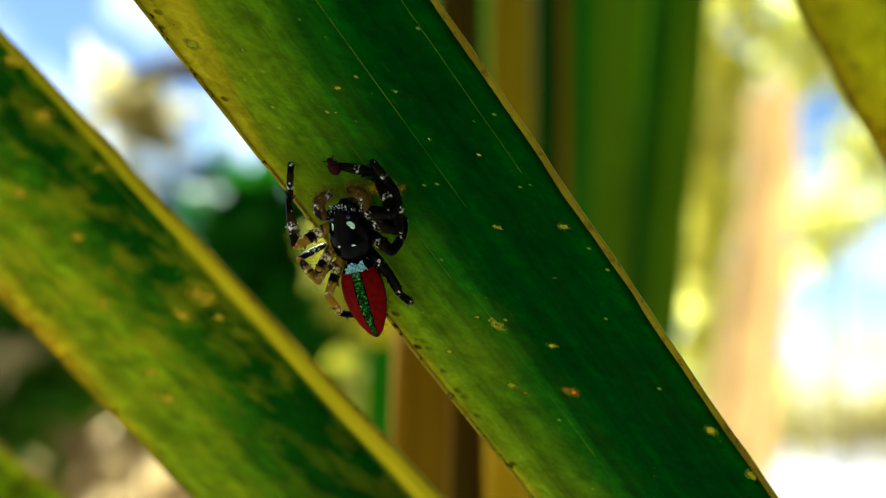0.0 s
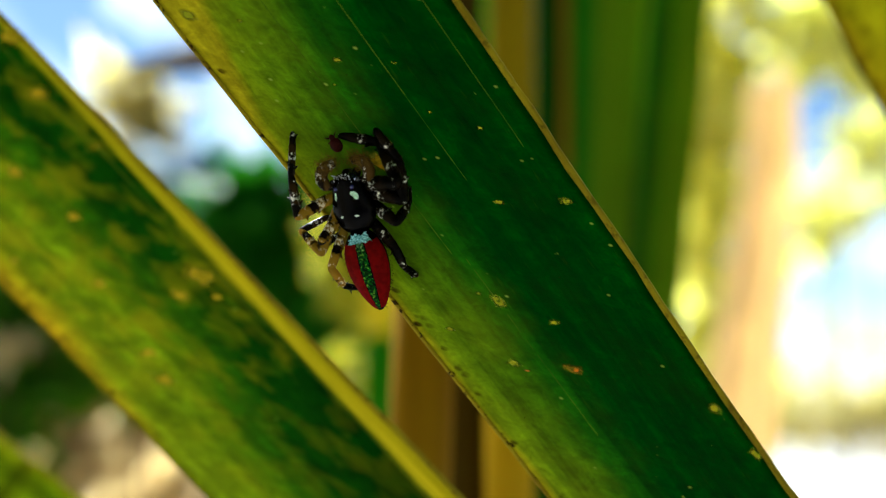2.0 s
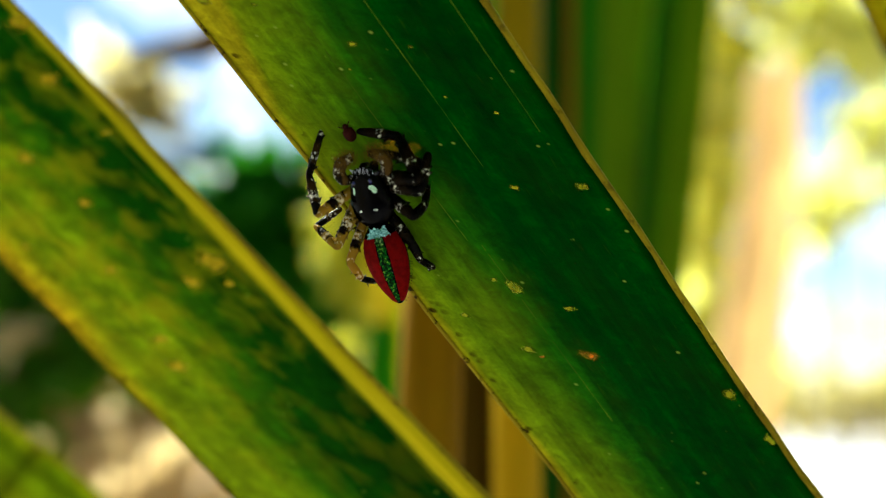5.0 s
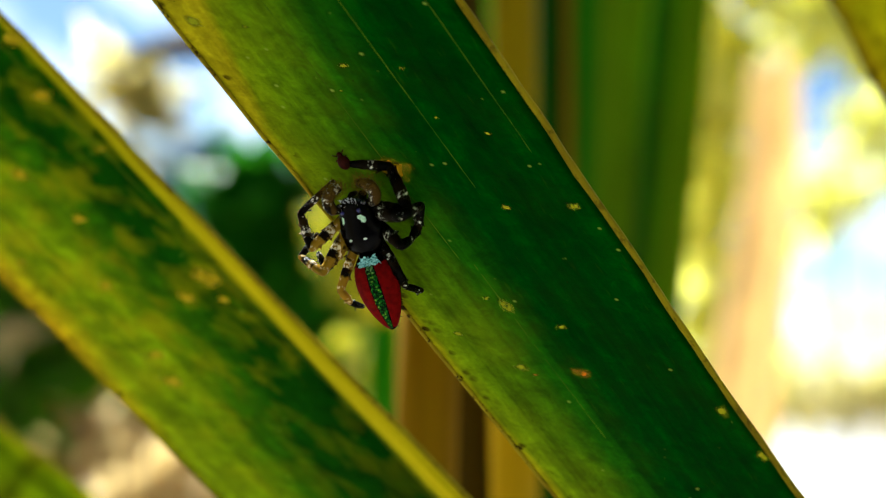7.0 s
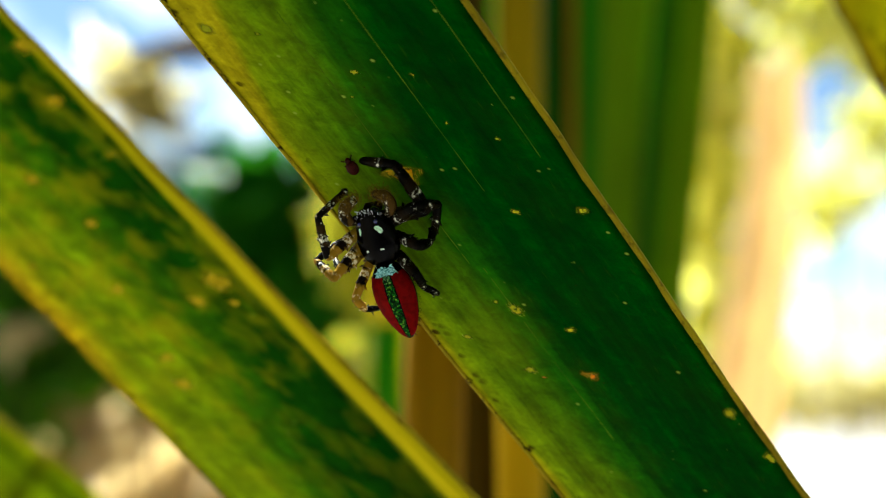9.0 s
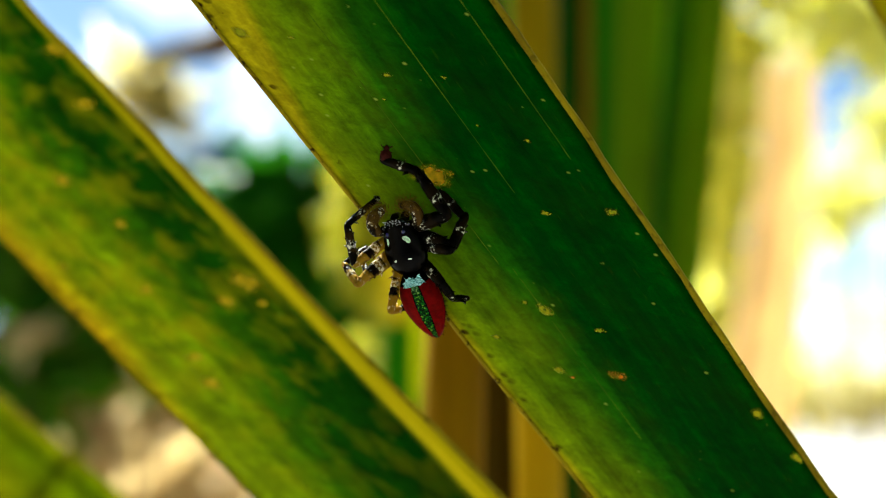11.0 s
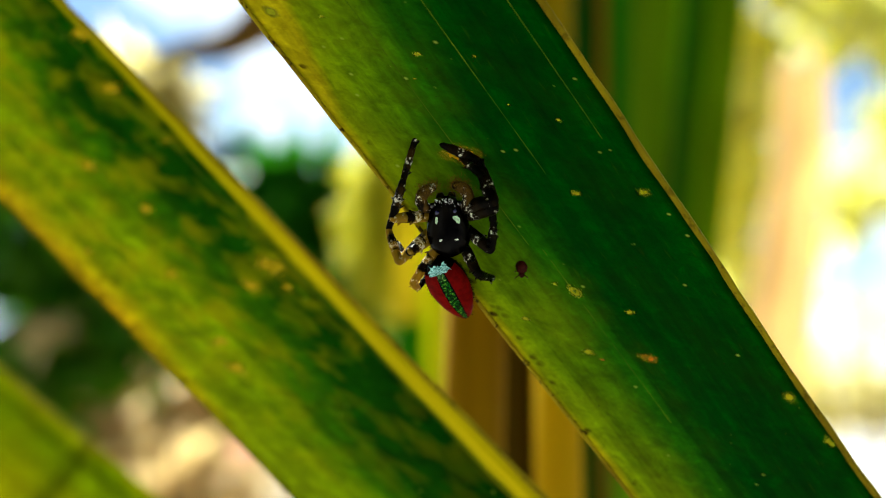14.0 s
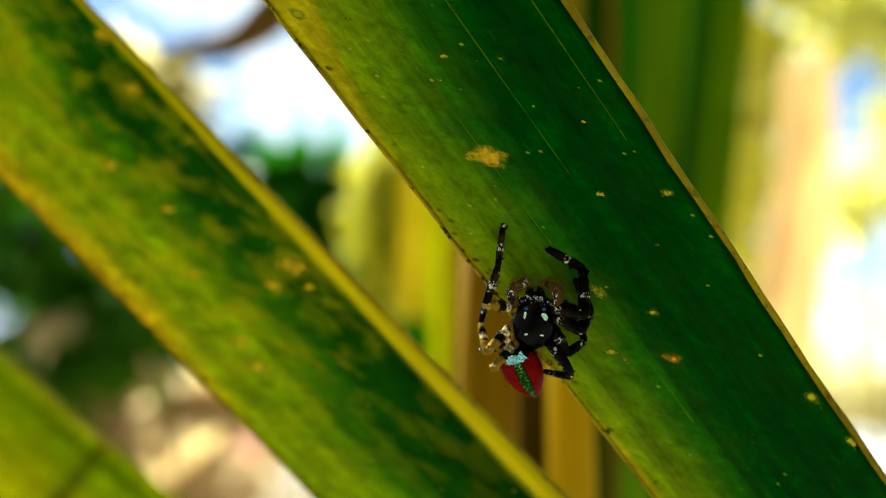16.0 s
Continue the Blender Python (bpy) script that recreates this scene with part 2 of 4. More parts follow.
# green stalks between the blades; their shade is put into this near-black green
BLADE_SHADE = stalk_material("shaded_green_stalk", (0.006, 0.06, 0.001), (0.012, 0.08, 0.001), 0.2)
BLADE_MOSS = stalk_material("moss_green_blade", (0.03, 0.18, 0.001), (0.065, 0.23, 0.001), 0.45)
BLADE_FERN = stalk_material("olive_green_blade", (0.18, 0.31, 0.002), (0.26, 0.36, 0.002), 0.55)
BLADE_LIME = stalk_material("lime_blade", (0.60, 0.60, 0.012), (0.44, 0.48, 0.008), 0.72)
BLADE_STRAW = stalk_material("straw_blade", (0.56, 0.46, 0.05), (0.44, 0.38, 0.03), 0.7)
FOLIAGE_DARK = plain_leaf("dark_foliage", (0.014, 0.12, 0.002), (0.04, 0.18, 0.005), 0.34, rough=0.5, spec=0.07)
FOLIAGE_GREEN = plain_leaf("green_foliage", (0.02, 0.13, 0.003), (0.10, 0.22, 0.006), 0.45)
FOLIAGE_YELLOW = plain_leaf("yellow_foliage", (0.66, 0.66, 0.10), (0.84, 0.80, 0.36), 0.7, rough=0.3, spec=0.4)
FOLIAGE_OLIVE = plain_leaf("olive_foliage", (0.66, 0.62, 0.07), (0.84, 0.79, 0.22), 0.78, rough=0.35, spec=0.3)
FOLIAGE_LIME = plain_leaf("lime_foliage", (0.44, 0.43, 0.010), (0.58, 0.54, 0.04), 0.72, rough=0.5, spec=0.1)
# blue-grey leaves that imitate a blurred gap of bright sky
FOLIAGE_SKY_GAP = plain_leaf("sky_gap_foliage", (0.26, 0.36, 0.44), (0.42, 0.50, 0.66), 0.55, rough=0.4, spec=0.2)
PETALS = plain_leaf("pink_petals", (0.80, 0.34, 0.32), (0.86, 0.50, 0.46), 0.5)
FOLIAGE_DRY = plain_leaf("dry_foliage", (0.46, 0.40, 0.10), (0.66, 0.58, 0.24), 0.6, rough=0.36, spec=0.3)
FOLIAGE_KHAKI = plain_leaf("khaki_foliage", (0.40, 0.33, 0.10), (0.56, 0.47, 0.18), 0.74, rough=0.4, spec=0.2)
FOLIAGE_CREAM = plain_leaf("cream_frond", (0.80, 0.60, 0.31), (0.88, 0.71, 0.43), 0.76)
FOLIAGE_TAN = plain_leaf("tan_litter", (0.46, 0.33, 0.12), (0.74, 0.58, 0.30), 0.72, rough=0.42, spec=0.2)
SHEATH = stalk_material("bleached_sheath", (0.80, 0.60, 0.32), (0.86, 0.70, 0.44), 0.6)
BARK = stalk_material("amber_bark", (0.13, 0.06, 0.008), (0.06, 0.032, 0.005))
TWIG = stalk_material("twig_bark", (0.10, 0.055, 0.02), (0.05, 0.03, 0.012))


def ground_material():
    m = Nodes("pale_dry_ground")
    big = m.noise(m.coords("Object"), 0.35, 4)
    small = m.noise(m.coords("Object"), 9.0, 6)
    base = m.mix(m.ramp(big, (0.42, 0.0), (0.58, 1.0)), rgba(0.15, 0.115, 0.06), rgba(0.34, 0.325, 0.32))
    base = m.mix(0.5, base, m.ramp(small, (0.3, 0.6), (0.7, 1.2)), "MULTIPLY")
    m.bump(small, 0.5, 0.03)
    return m.finish(base, 0.9, spec=0.2)


GROUND = ground_material()


# ---- builders ----
def part(name, bm, material, parent, label=""):
    """Links a bmesh as one mesh object under a thing or a part."""
    mesh = bpy.data.meshes.new(name)
    for f in bm.faces:
        f.smooth = True
    bm.to_mesh(mesh)
    bm.free()
    mesh.materials.append(material)
    ob = new(name, mesh)
    ob.parent = parent
    return tagged(ob, label)


def thing(name, at, label, category, group="", kind=""):
    ob = new(name)
    ob.empty_display_size = 0.01
    ob.matrix_world = at
    return tagged(ob, label, category, group, kind)


def near(x, y, z):
    """World place of a point given in millimetres right, above and behind the camera's first stand."""
    return STAND @ Vector((x / 1000, y / 1000, z / 1000))


def spot(h, v, d):
    """World place d metres ahead, at the slopes h to the right and v upward from the first line of sight."""
    return STAND @ Vector((h * d, v * d, -d))


def glide(points, s):
    """A smooth line through the points; s runs from 0 to 1."""
    n = len(points) - 1
    i = min(int(s * n), n - 1)
    t = s * n - i
    p = [Vector(points[max(0, min(n, i + k))]) for k in (-1, 0, 1, 2)]
    return 0.5 * (2 * p[1] + (p[2] - p[0]) * t + (2 * p[0] - 5 * p[1] + 4 * p[2] - p[3]) * t * t + (3 * p[1] - p[0] - 3 * p[2] + p[3]) * t ** 3)


def tube(bm, points, radii, sides=8, caps=True):
    """A round bar along the points."""
    rings = []
    for i, p in enumerate(points):
        d = (Vector(points[min(i + 1, len(points) - 1)]) - Vector(points[max(i - 1, 0)])).normalized()
        side = d.cross(Vector((0.31, 0.22, 0.93))).normalized()
        up = side.cross(d)
        rings.append([bm.verts.new(Vector(p) + radii[i] * (math.cos(a) * side + math.sin(a) * up))
                      for a in (2 * math.pi * k / sides for k in range(sides))])
    for a, b in zip(rings, rings[1:]):
        for k in range(sides):
            bm.faces.new((a[k], a[(k + 1) % sides], b[(k + 1) % sides], b[k]))
    if caps:
        bm.faces.new(rings[0][::-1]), bm.faces.new(rings[-1])
    return rings


class Blade:
    """The surface of a strap leaf: left and right margins as smooth lines, in world metres."""

    def __init__(self, left, right, bulge, fold=0.0, toward=None, ripple=0.00012):
        self.left, self.right, self.bulge, self.fold = left, right, bulge, fold
        self.toward = toward
        self.ripple = ripple

    def at(self, u, s, lift=0.0):
        a, b = glide(self.left, s), glide(self.right, s)
        along = (glide(self.left, min(s + 0.01, 1)) - glide(self.left, max(s - 0.01, 0))).normalized()
        across = b - a
        up = across.cross(along).normalized()
        if up.dot(self.toward) < 0:
            up = -up
        wave = self.ripple * noise.noise(Vector((u * 3.0, s * 26.0, 1.7)))
        edge = 0.00013 * noise.noise(Vector((s * 40.0, 5.0 if u < 0.5 else 9.0, 0.3))) * (abs(u - 0.5) * 2) ** 6
        return a + across * u + across.normalized() * edge + up * (self.bulge * 4 * u * (1 - u) - self.fold * abs(u - 0.5) * 2 + wave + lift)

    def mesh(self, thick=0.00025, nu=16, ns=110):
        bm = bmesh.new()
        uvs = bm.loops.layers.uv.new("UVMap")
        along = [0.0]
        for j in range(ns):
            along.append(along[-1] + (glide(self.left, (j + 1) / ns) - glide(self.left, j / ns)).length * 1000)
        skins = []
        for lift in (0.0, -thick):
            skins.append([[bm.verts.new(self.at(i / nu, j / ns, lift)) for i in range(nu + 1)] for j in range(ns + 1)])

        def face(vs, uv):
            f = bm.faces.new(vs)
            for loop, (a, b) in zip(f.loops, uv):
                loop[uvs].uv = (a, along[round(b * ns)])
        for k, skin in enumerate(skins):
            for j in range(ns):
                for i in range(nu):
                    quad = [(i, j), (i + 1, j), (i + 1, j + 1), (i, j + 1)]
                    if k:
                        quad.reverse()
                    face([skin[b][a] for a, b in quad], [(a / nu, b / ns) for a, b in quad])
        for i in (0, nu):
            for j in range(ns):
                face([skins[0][j][i], skins[1][j][i], skins[1][j + 1][i], skins[0][j + 1][i]],
                     [(i / nu, j / ns), (i / nu, j / ns), (i / nu, (j + 1) / ns), (i / nu, (j + 1) / ns)])
        for j in (0, ns):
            for i in range(nu):
                face([skins[0][j][i], skins[0][j][i + 1], skins[1][j][i + 1], skins[1][j][i]],
                     [(i / nu, j / ns), ((i + 1) / nu, j / ns), ((i + 1) / nu, j / ns), (i / nu, j / ns)])
        bmesh.ops.recalc_face_normals(bm, faces=bm.faces)
        return bm

    def line(self, u, s0, s1, radius, lift=0.0, n=90, uneven=0.25):
        bm = bmesh.new()
        rows = [s0 + (s1 - s0) * i / n for i in range(n + 1)]
        pts = [self.at(u, s, lift) for s in rows]
        radii = [max(radius * (0.85 + uneven * noise.noise(Vector((s * (60 if uneven < 0.5 else 210), u * 7, 2.0)))) * min(1, 6 * min(i + 0.2, n - i + 0.2) / n), radius * 0.15)
                 for i, s in enumerate(rows)]
        tube(bm, pts, radii, 6)
        return bm


def blister(blade, u, s, radius, stretch, seed):
    """A flat raised spot with a ragged rim, lying on a blade."""
    bm = bmesh.new()
    width = (glide(blade.right, s) - glide(blade.left, s)).length
    length = sum((glide(blade.left, (i + 1) / 20) - glide(blade.left, i / 20)).length for i in range(20))
    uvs = bm.loops.layers.uv.new("UVMap")
    rings, reach = [], {}
    for r, lift in ((1.0, 0.000006), (0.75, 0.00001), (0.35, 0.000014)):
        ring = []
        for k in range(16):
            a = 2 * math.pi * k / 16
            rag = 1 + 0.45 * noise.noise(Vector((math.cos(a) * 1.6, math.sin(a) * 1.6, seed * 3.7)))
            ring.append(bm.verts.new(blade.at(u + math.cos(a) * r * rag * radius / width, s + math.sin(a) * r * rag * stretch * radius / length, lift)))
            reach[ring[-1]] = r
        rings.append(ring)
    for a, b in zip(rings, rings[1:]):
        for k in range(16):
            bm.faces.new((a[k], a[(k + 1) % 16], b[(k + 1) % 16], b[k]))
    bm.faces.new(rings[-1])
    bmesh.ops.recalc_face_normals(bm, faces=bm.faces)
    for f in bm.faces:
        for loop in f.loops:
            loop[uvs].uv = (reach[loop.vert], 0)
    return bm


# ---- ground ----
bm = bmesh.new()
rings = []
for r in (0.0, 2, 4, 6, 9, 14, 22, 40, 90, 250, 800, 2500):
    rings.append([bm.verts.new((r * math.cos(a), r * math.sin(a), -0.0 + (0.03 * noise.noise(Vector((r * math.cos(a), r * math.sin(a), 0))) if 0 < r < 30 else 0)))
                  for a in (2 * math.pi * k / 48 for k in range(48))] if r else [bm.verts.new((0, 0, 0))])
for k in range(48):
    bm.faces.new((rings[0][0], rings[1][k], rings[1][(k + 1) % 48]))
for a, b in zip(rings[1:], rings[2:]):
    for k in range(48):
        bm.faces.new((a[k], b[k], b[(k + 1) % 48], a[(k + 1) % 48]))
ground = part("ground", bm, GROUND, None)
tagged(ground, "pale dry sunlit ground with patches of brown litter", "ground", kind="structure")

# ---- the palm frond on which the spider sits ----
frond = thing("palm_frond", Matrix.Translation((-0.75, 0.35, 0)), "green palm frond with long yellow-edged strap leaflets", "plant")
root = Vector((-0.75, 0.35, 0))


def to_frond(points):
    return [Vector(p) - root for p in points]


STALK = [Vector((-0.75, 0.35, -0.02)), Vector((-0.72, 0.37, 0.6)), Vector((-0.5, 0.33, 1.12)), Vector((-0.25, 0.2, 1.33)), near(-94.8, 60, -77.8) + Vector((0, 0, 0.004)),
         near(-48, 69.6, -39), near(-12, 74, -9), near(60, 76, 60)]
bm = bmesh.new()
n = 60
tube(bm, to_frond([glide(STALK, i / n) for i in range(n + 1)]), [0.011 - 0.008 * (i / n) for i in range(n + 1)], 12)
part("rachis", bm, BLADE_OLIVE, frond, "olive-brown central stalk of the frond")
toward = (STAND.to_3x3() @ Vector((0, 0, 1)))


def leaflet(left, right, material, bulge, fold, label, veins, vein_span, margins=((0.0, 0.00017), (1.0, 0.00027))):
    blade = Blade(to_frond(near(*p) for p in left), to_frond(near(*p) for p in right), bulge, fold, toward)
    ob = part("leaflet", blade.mesh(), material, frond, label)
    for u, r in margins:
        part("margin", blade.line(u, 0.0, 1.0, r), MARGIN if u > 0.5 else MARGIN_ROUGH, ob, "thin straw-yellow leaf edge" if u > 0.5 else "yellow leaf edge with brown specks")
    for u, s0, s1, r in veins:
        part("vein", blade.line(u, s0, s1, r, -0.000022, 260, 0.6), VEIN, ob)
    return ob, blade


def span(top, bottom, s):
    """A point on the line through top and bottom; s = 0 at top, 1 at bottom."""
    return tuple(a + (b - a) * s for a, b in zip(top, bottom))


# the leaf under the spider
LT, RT, LB, RB = (-19.81, 16.06, -49.44), (-0.5, 15.69, -48.31), (6.42, -18.06, -55.88), (23.61, -17.69, -54.71)
main_left = [(-50, 66.5, -40)] + [span(LT, LB, s) for s in (-0.5, 0.0, 0.5, 1.0, 1.5)] + [(44, -70, -72), (62, -98, -85)]
main_right = [(-45, 67.5, -36)] + [span(RT, RB, s) for s in (-0.5, 0.0, 0.5, 1.0, 1.5)] + [(49, -68, -72), (62.5, -97, -85)]
main_leaf, main_blade = leaflet(main_left, main_right, LEAF_MAIN, 0.0004, 0.0, "dark green strap leaflet with a yellow-green side and specks",
                                [(0.36, 0.2, 0.47, 0.00004), (0.40, 0.42, 0.56, 0.000035), (0.61, 0.2, 0.42, 0.00004), (0.89, 0.2, 0.40, 0.00005)], None)
# the leaf beside it, a little further off
LT, RT, LB, RB = (-59.73, 12.88, -74.14), (-38.68, 19.04, -66.99), (-22.17, -21.92, -67.8), (-0.18, -19.7, -60.92)
side_left = [(-97, 58, -80)] + [span(LT, LB, s) for s in (-0.5, 0.0, 0.5, 1.0, 1.5)] + [(40, -88, -70), (66, -118, -75)]
side_right = [(-92, 62, -75)] + [span(RT, RB, s) for s in (-0.5, 0.0, 0.5, 1.0, 1.5)] + [(48, -80, -66), (66.5, -117, -75)]
side_leaf, side_blade = leaflet(side_left, side_right, LEAF_SIDE, 0.0006, 0.0, "mottled green and yellow strap leaflet, blotched",
                                [(0.3, 0.1, 0.8, 0.00005), (0.55, 0.1, 0.8, 0.00005), (0.9, 0.1, 0.85, 0.0001)], None)
# a leaf that hangs nearer the lens
FT, FB = (17.0, 12.0, -37.0), (21.35, 4.1, -37.0)
front_left = [(-14, 72, -10)] + [span(FT, FB, s) for s in (-3.0, -1.5, 0.0, 1.5, 3.0, 4.5)] + [(52, -53, -40)]
front_right = [(-9, 73, -6)] + [span((33.0, 19.0, -35.0), (37.5, 11.0, -35.0), s) for s in (-3.0, -1.5, 0.0, 1.5, 3.0, 4.5)] + [(52.5, -52, -40)]
leaflet(front_left, front_right, LEAF_FRONT, 0.0008, 0.0, "yellow-green strap leaflet hanging nearer than the others", [(0.4, 0.1, 0.8, 0.00005), (0.7, 0.1, 0.8, 0.00005)], None)
# a leaf below, further off
LOW = 1.55
low_left = [tuple(c * LOW for c in p) for p in ((-125, 42, -112), (-100, 6, -80), (-50.6, -30.6, -70), (-44.9, -35.2, -70), (0, -72, -70), (30, -98, -72))]
low_right = [tuple(c * LOW for c in p) for p in ((-121, 46, -106), (-86, 18.6, -76), (-40.4, -18, -70), (-34.7, -22.6, -70), (6, -58, -70), (30.5, -97, -72))]
leaflet(low_left, low_right, LEAF_LOW, 0.0006, 0.0, "green strap leaflet with a paler midband, below the others", [(0.5, 0.1, 0.8, 0.00005)], None)

# spots on the two near leaves: place across, place along, size in millimetres, stretch, colour (0 yellow, 1 rust, 2 gold)
MAIN_SPOTS = [
    (0.494, 0.5029, 0.51, 1, 1),
    (0.908, 0.4071, 0.35, 1.1, 0),
    (0.466, 0.3314, 0.24, 1, 0),
    (0.281, 0.5000, 0.35, 1, 0),
    (0.931, 0.5286, 0.39, 1.3, 0),
    (0.401, 0.4629, 0.43, 1.4, 0),
    (0.654, 0.3329, 0.16, 1, 0),
    (0.556, 0.4757, 0.31, 1, 0),
    (0.135, 0.4800, 0.24, 1, 0),
    (0.668, 0.4071, 0.27, 1, 0),
    (0.786, 0.3671, 0.16, 1, 0),
    (0.365, 0.3857, 1.15, 0.85, 2),
    (0.395, 0.3829, 0.20, 1, 1),
    (0.396, 0.3443, 0.12, 1, 0),
    (0.238, 0.3114, 0.20, 1, 0),
    (0.350, 0.4586, 0.20, 1, 0),
    (0.073, 0.3086, 0.47, 1.2, 0),
    (0.652, 0.3586, 0.12, 1, 0),
    (0.970, 0.5571, 0.35, 1.5, 0),
    (0.314, 0.5043, 0.16, 1, 1),
]
SIDE_SPOTS = [
    (0.317, 0.5057, 0.94, 1, 0),
    (0.432, 0.4443, 0.55, 1.3, 0),
    (0.579, 0.4043, 0.59, 1, 0),
    (0.836, 0.4500, 1.02, 1, 0),
    (0.873, 0.3357, 0.94, 0.7, 0),
    (0.689, 0.4586, 0.71, 1, 0),
    (0.174, 0.4200, 0.51, 1, 0),
    (0.365, 0.4886, 0.78, 0.8, 0),
    (0.964, 0.3029, 0.86, 1.2, 0),
    (0.897, 0.3714, 0.47, 0.7, 0),
    (0.820, 0.4629, 0.47, 1, 0),
    (0.524, 0.3714, 0.78, 1.2, 0),
]
for leaf, blade, spots in ((main_leaf, main_blade, MAIN_SPOTS), (side_leaf, side_blade, SIDE_SPOTS)):
    for i, (u, s, size, stretch, rust) in enumerate(spots):
        part("leaf_spot", blister(blade, u, s, size * 1.7 / 1000, stretch, i + 1), SPOT_GOLD if leaf == side_leaf else (SPOT_YELLOW, SPOT_RUST, SPOT_AMBER)[rust], leaf,
             ("pale yellow spot on the leaf", "rust-brown scar on the leaf", "amber scar on the leaf")[rust])


# ---- stalks and blades of the palm clump behind ----
clump = thing("palm_clump", Matrix.Translation((0.0, 0.15, 0)), "clump of upright brown, golden and green palm stalks", "plant")


def stalk(name, h, d, width, depth, material, label, lean=0.0, top=1.75, fold=0.0, taper=0.85):
    """An upright stalk out of the ground: slope h to the right at eye height, d metres ahead, width and depth in millimetres."""
    foot = Vector((h * d, d - 0.15, 0))
    bm = bmesh.new()
    rows = []
    sides = 14
    for i in range(25):
        z = -0.02 + (top + 0.02) * i / 24
        w = width / 2000 * (1.15 - (1.15 - taper) * z / top)
        x = lean * (z - 1.3) + 0.002 * noise.noise(Vector((z * 2, h * 9, 0)))
        ring = []
        for k in range(sides):
            a = 2 * math.pi * k / sides
            y = math.sin(a) * depth / 2000 + fold / 1000 * (abs(math.cos(a)) - 0.5)
            ring.append(bm.verts.new(foot + Vector((x + math.cos(a) * w, y, z))))
        rows.append(ring)
    for a, b in zip(rows, rows[1:]):
        for k in range(sides):
            bm.faces.new((a[k], a[(k + 1) % sides], b[(k + 1) % sides], b[k]))
    bm.faces.new(rows[0][::-1]), bm.faces.new(rows[-1])
    return part(name, bm, material, clump, label)


stalk("stalk", -0.026, 0.100, 9.4, 6, BLADE_BROWN, "brown palm stalk", 0.03, 1.336)
stalk("stalk", 0.034, 0.116, 7.5, 4, BLADE_BROWN_SHADED, "brown stalk with shade in its dark colour", 0.02, 1.338)
stalk("stalk", 0.078, 0.112, 8.0, 5, BLADE_GOLD, "golden-yellow stalk", 0.0, 1.325)
stalk("stalk", 0.025, 0.175, 12, 4, BLADE_BROWN_SHADED, "brown stalk with shade in its dark colour", 0.0)
stalk("stalk", 0.083, 0.180, 12.5, 4, BLADE_OLIVE, "olive-brown stalk", 0.02)
stalk("stalk", 0.133, 0.190, 8, 4, BLADE_SHADE, "green stalk with shade in its colour", 0.02)
stalk("stalk", 0.158, 0.185, 3.0, 3, BLADE_BROWN, "thin brown stalk", 0.02)
stalk("blade", 0.150, 0.205, 14, 3, BLADE_MOSS, "moss green upright blade", 0.06)
stalk("blade", 0.188, 0.240, 10, 3, BLADE_FERN, "olive-green upright blade", 0.08)
stalk("blade", 0.215, 0.262, 12, 3, BLADE_GREEN, "green upright blade", 0.10)
stalk("blade", 0.262, 0.284, 15, 3, BLADE_DEEP, "deep green upright blade", 0.12)
stalk("stalk", 0.240, 0.272, 4, 3, BLADE_SHADE, "thin green stalk with shade in its colour", 0.11)
stalk("blade", 0.276, 0.280, 14, 3, BLADE_GREEN, "green upright blade with a folded edge", 0.14, fold=-3)
stalk("blade", 0.200, 0.31, 46, 3, BLADE_DEEP, "broad deep green blade", 0.10)
stalk("blade", 0.07, 0.33, 60, 3, BLADE_DEEP, "broad deep green blade", 0.0)
stalk("blade", -0.082, 0.68, 26, 3, BLADE_STRAW, "straw-yellow upright blade", 0.02, 2.3)
stalk("blade", -0.050, 0.67, 24, 3, BLADE_LIME, "yellow-green upright blade", 0.01, 2.3)
stalk("blade", -0.018, 0.62, 32, 3, BLADE_GOLD, "golden upright blade", 0.0, 2.3)

stalk("blade", -0.082, 0.55, 30, 3, BLADE_MOSS, "short moss-green blade", 0.0, 1.31, taper=0.8)


# ---- bushes and fronds further off ----
def leaf_quad(bm, at, way, up, length, width):
    """One pointed leaf with a keel: two halves of three vertices and a bent tip."""
    side = way.cross(up).normalized()
    up = side.cross(way).normalized()
    p = [at, at + way * length * 0.45 + side * width / 2 - up * width * 0.15, at + way * length - up * length * 0.12,
         at + way * length * 0.45 - side * width / 2 - up * width * 0.15, at + way * length * 0.5 + up * width * 0.05]
    v = [bm.verts.new(x) for x in p]
    for a, b in ((0, 1), (1, 2), (2, 3), (3, 0)):
        bm.faces.new((v[a], v[b], v[4]))


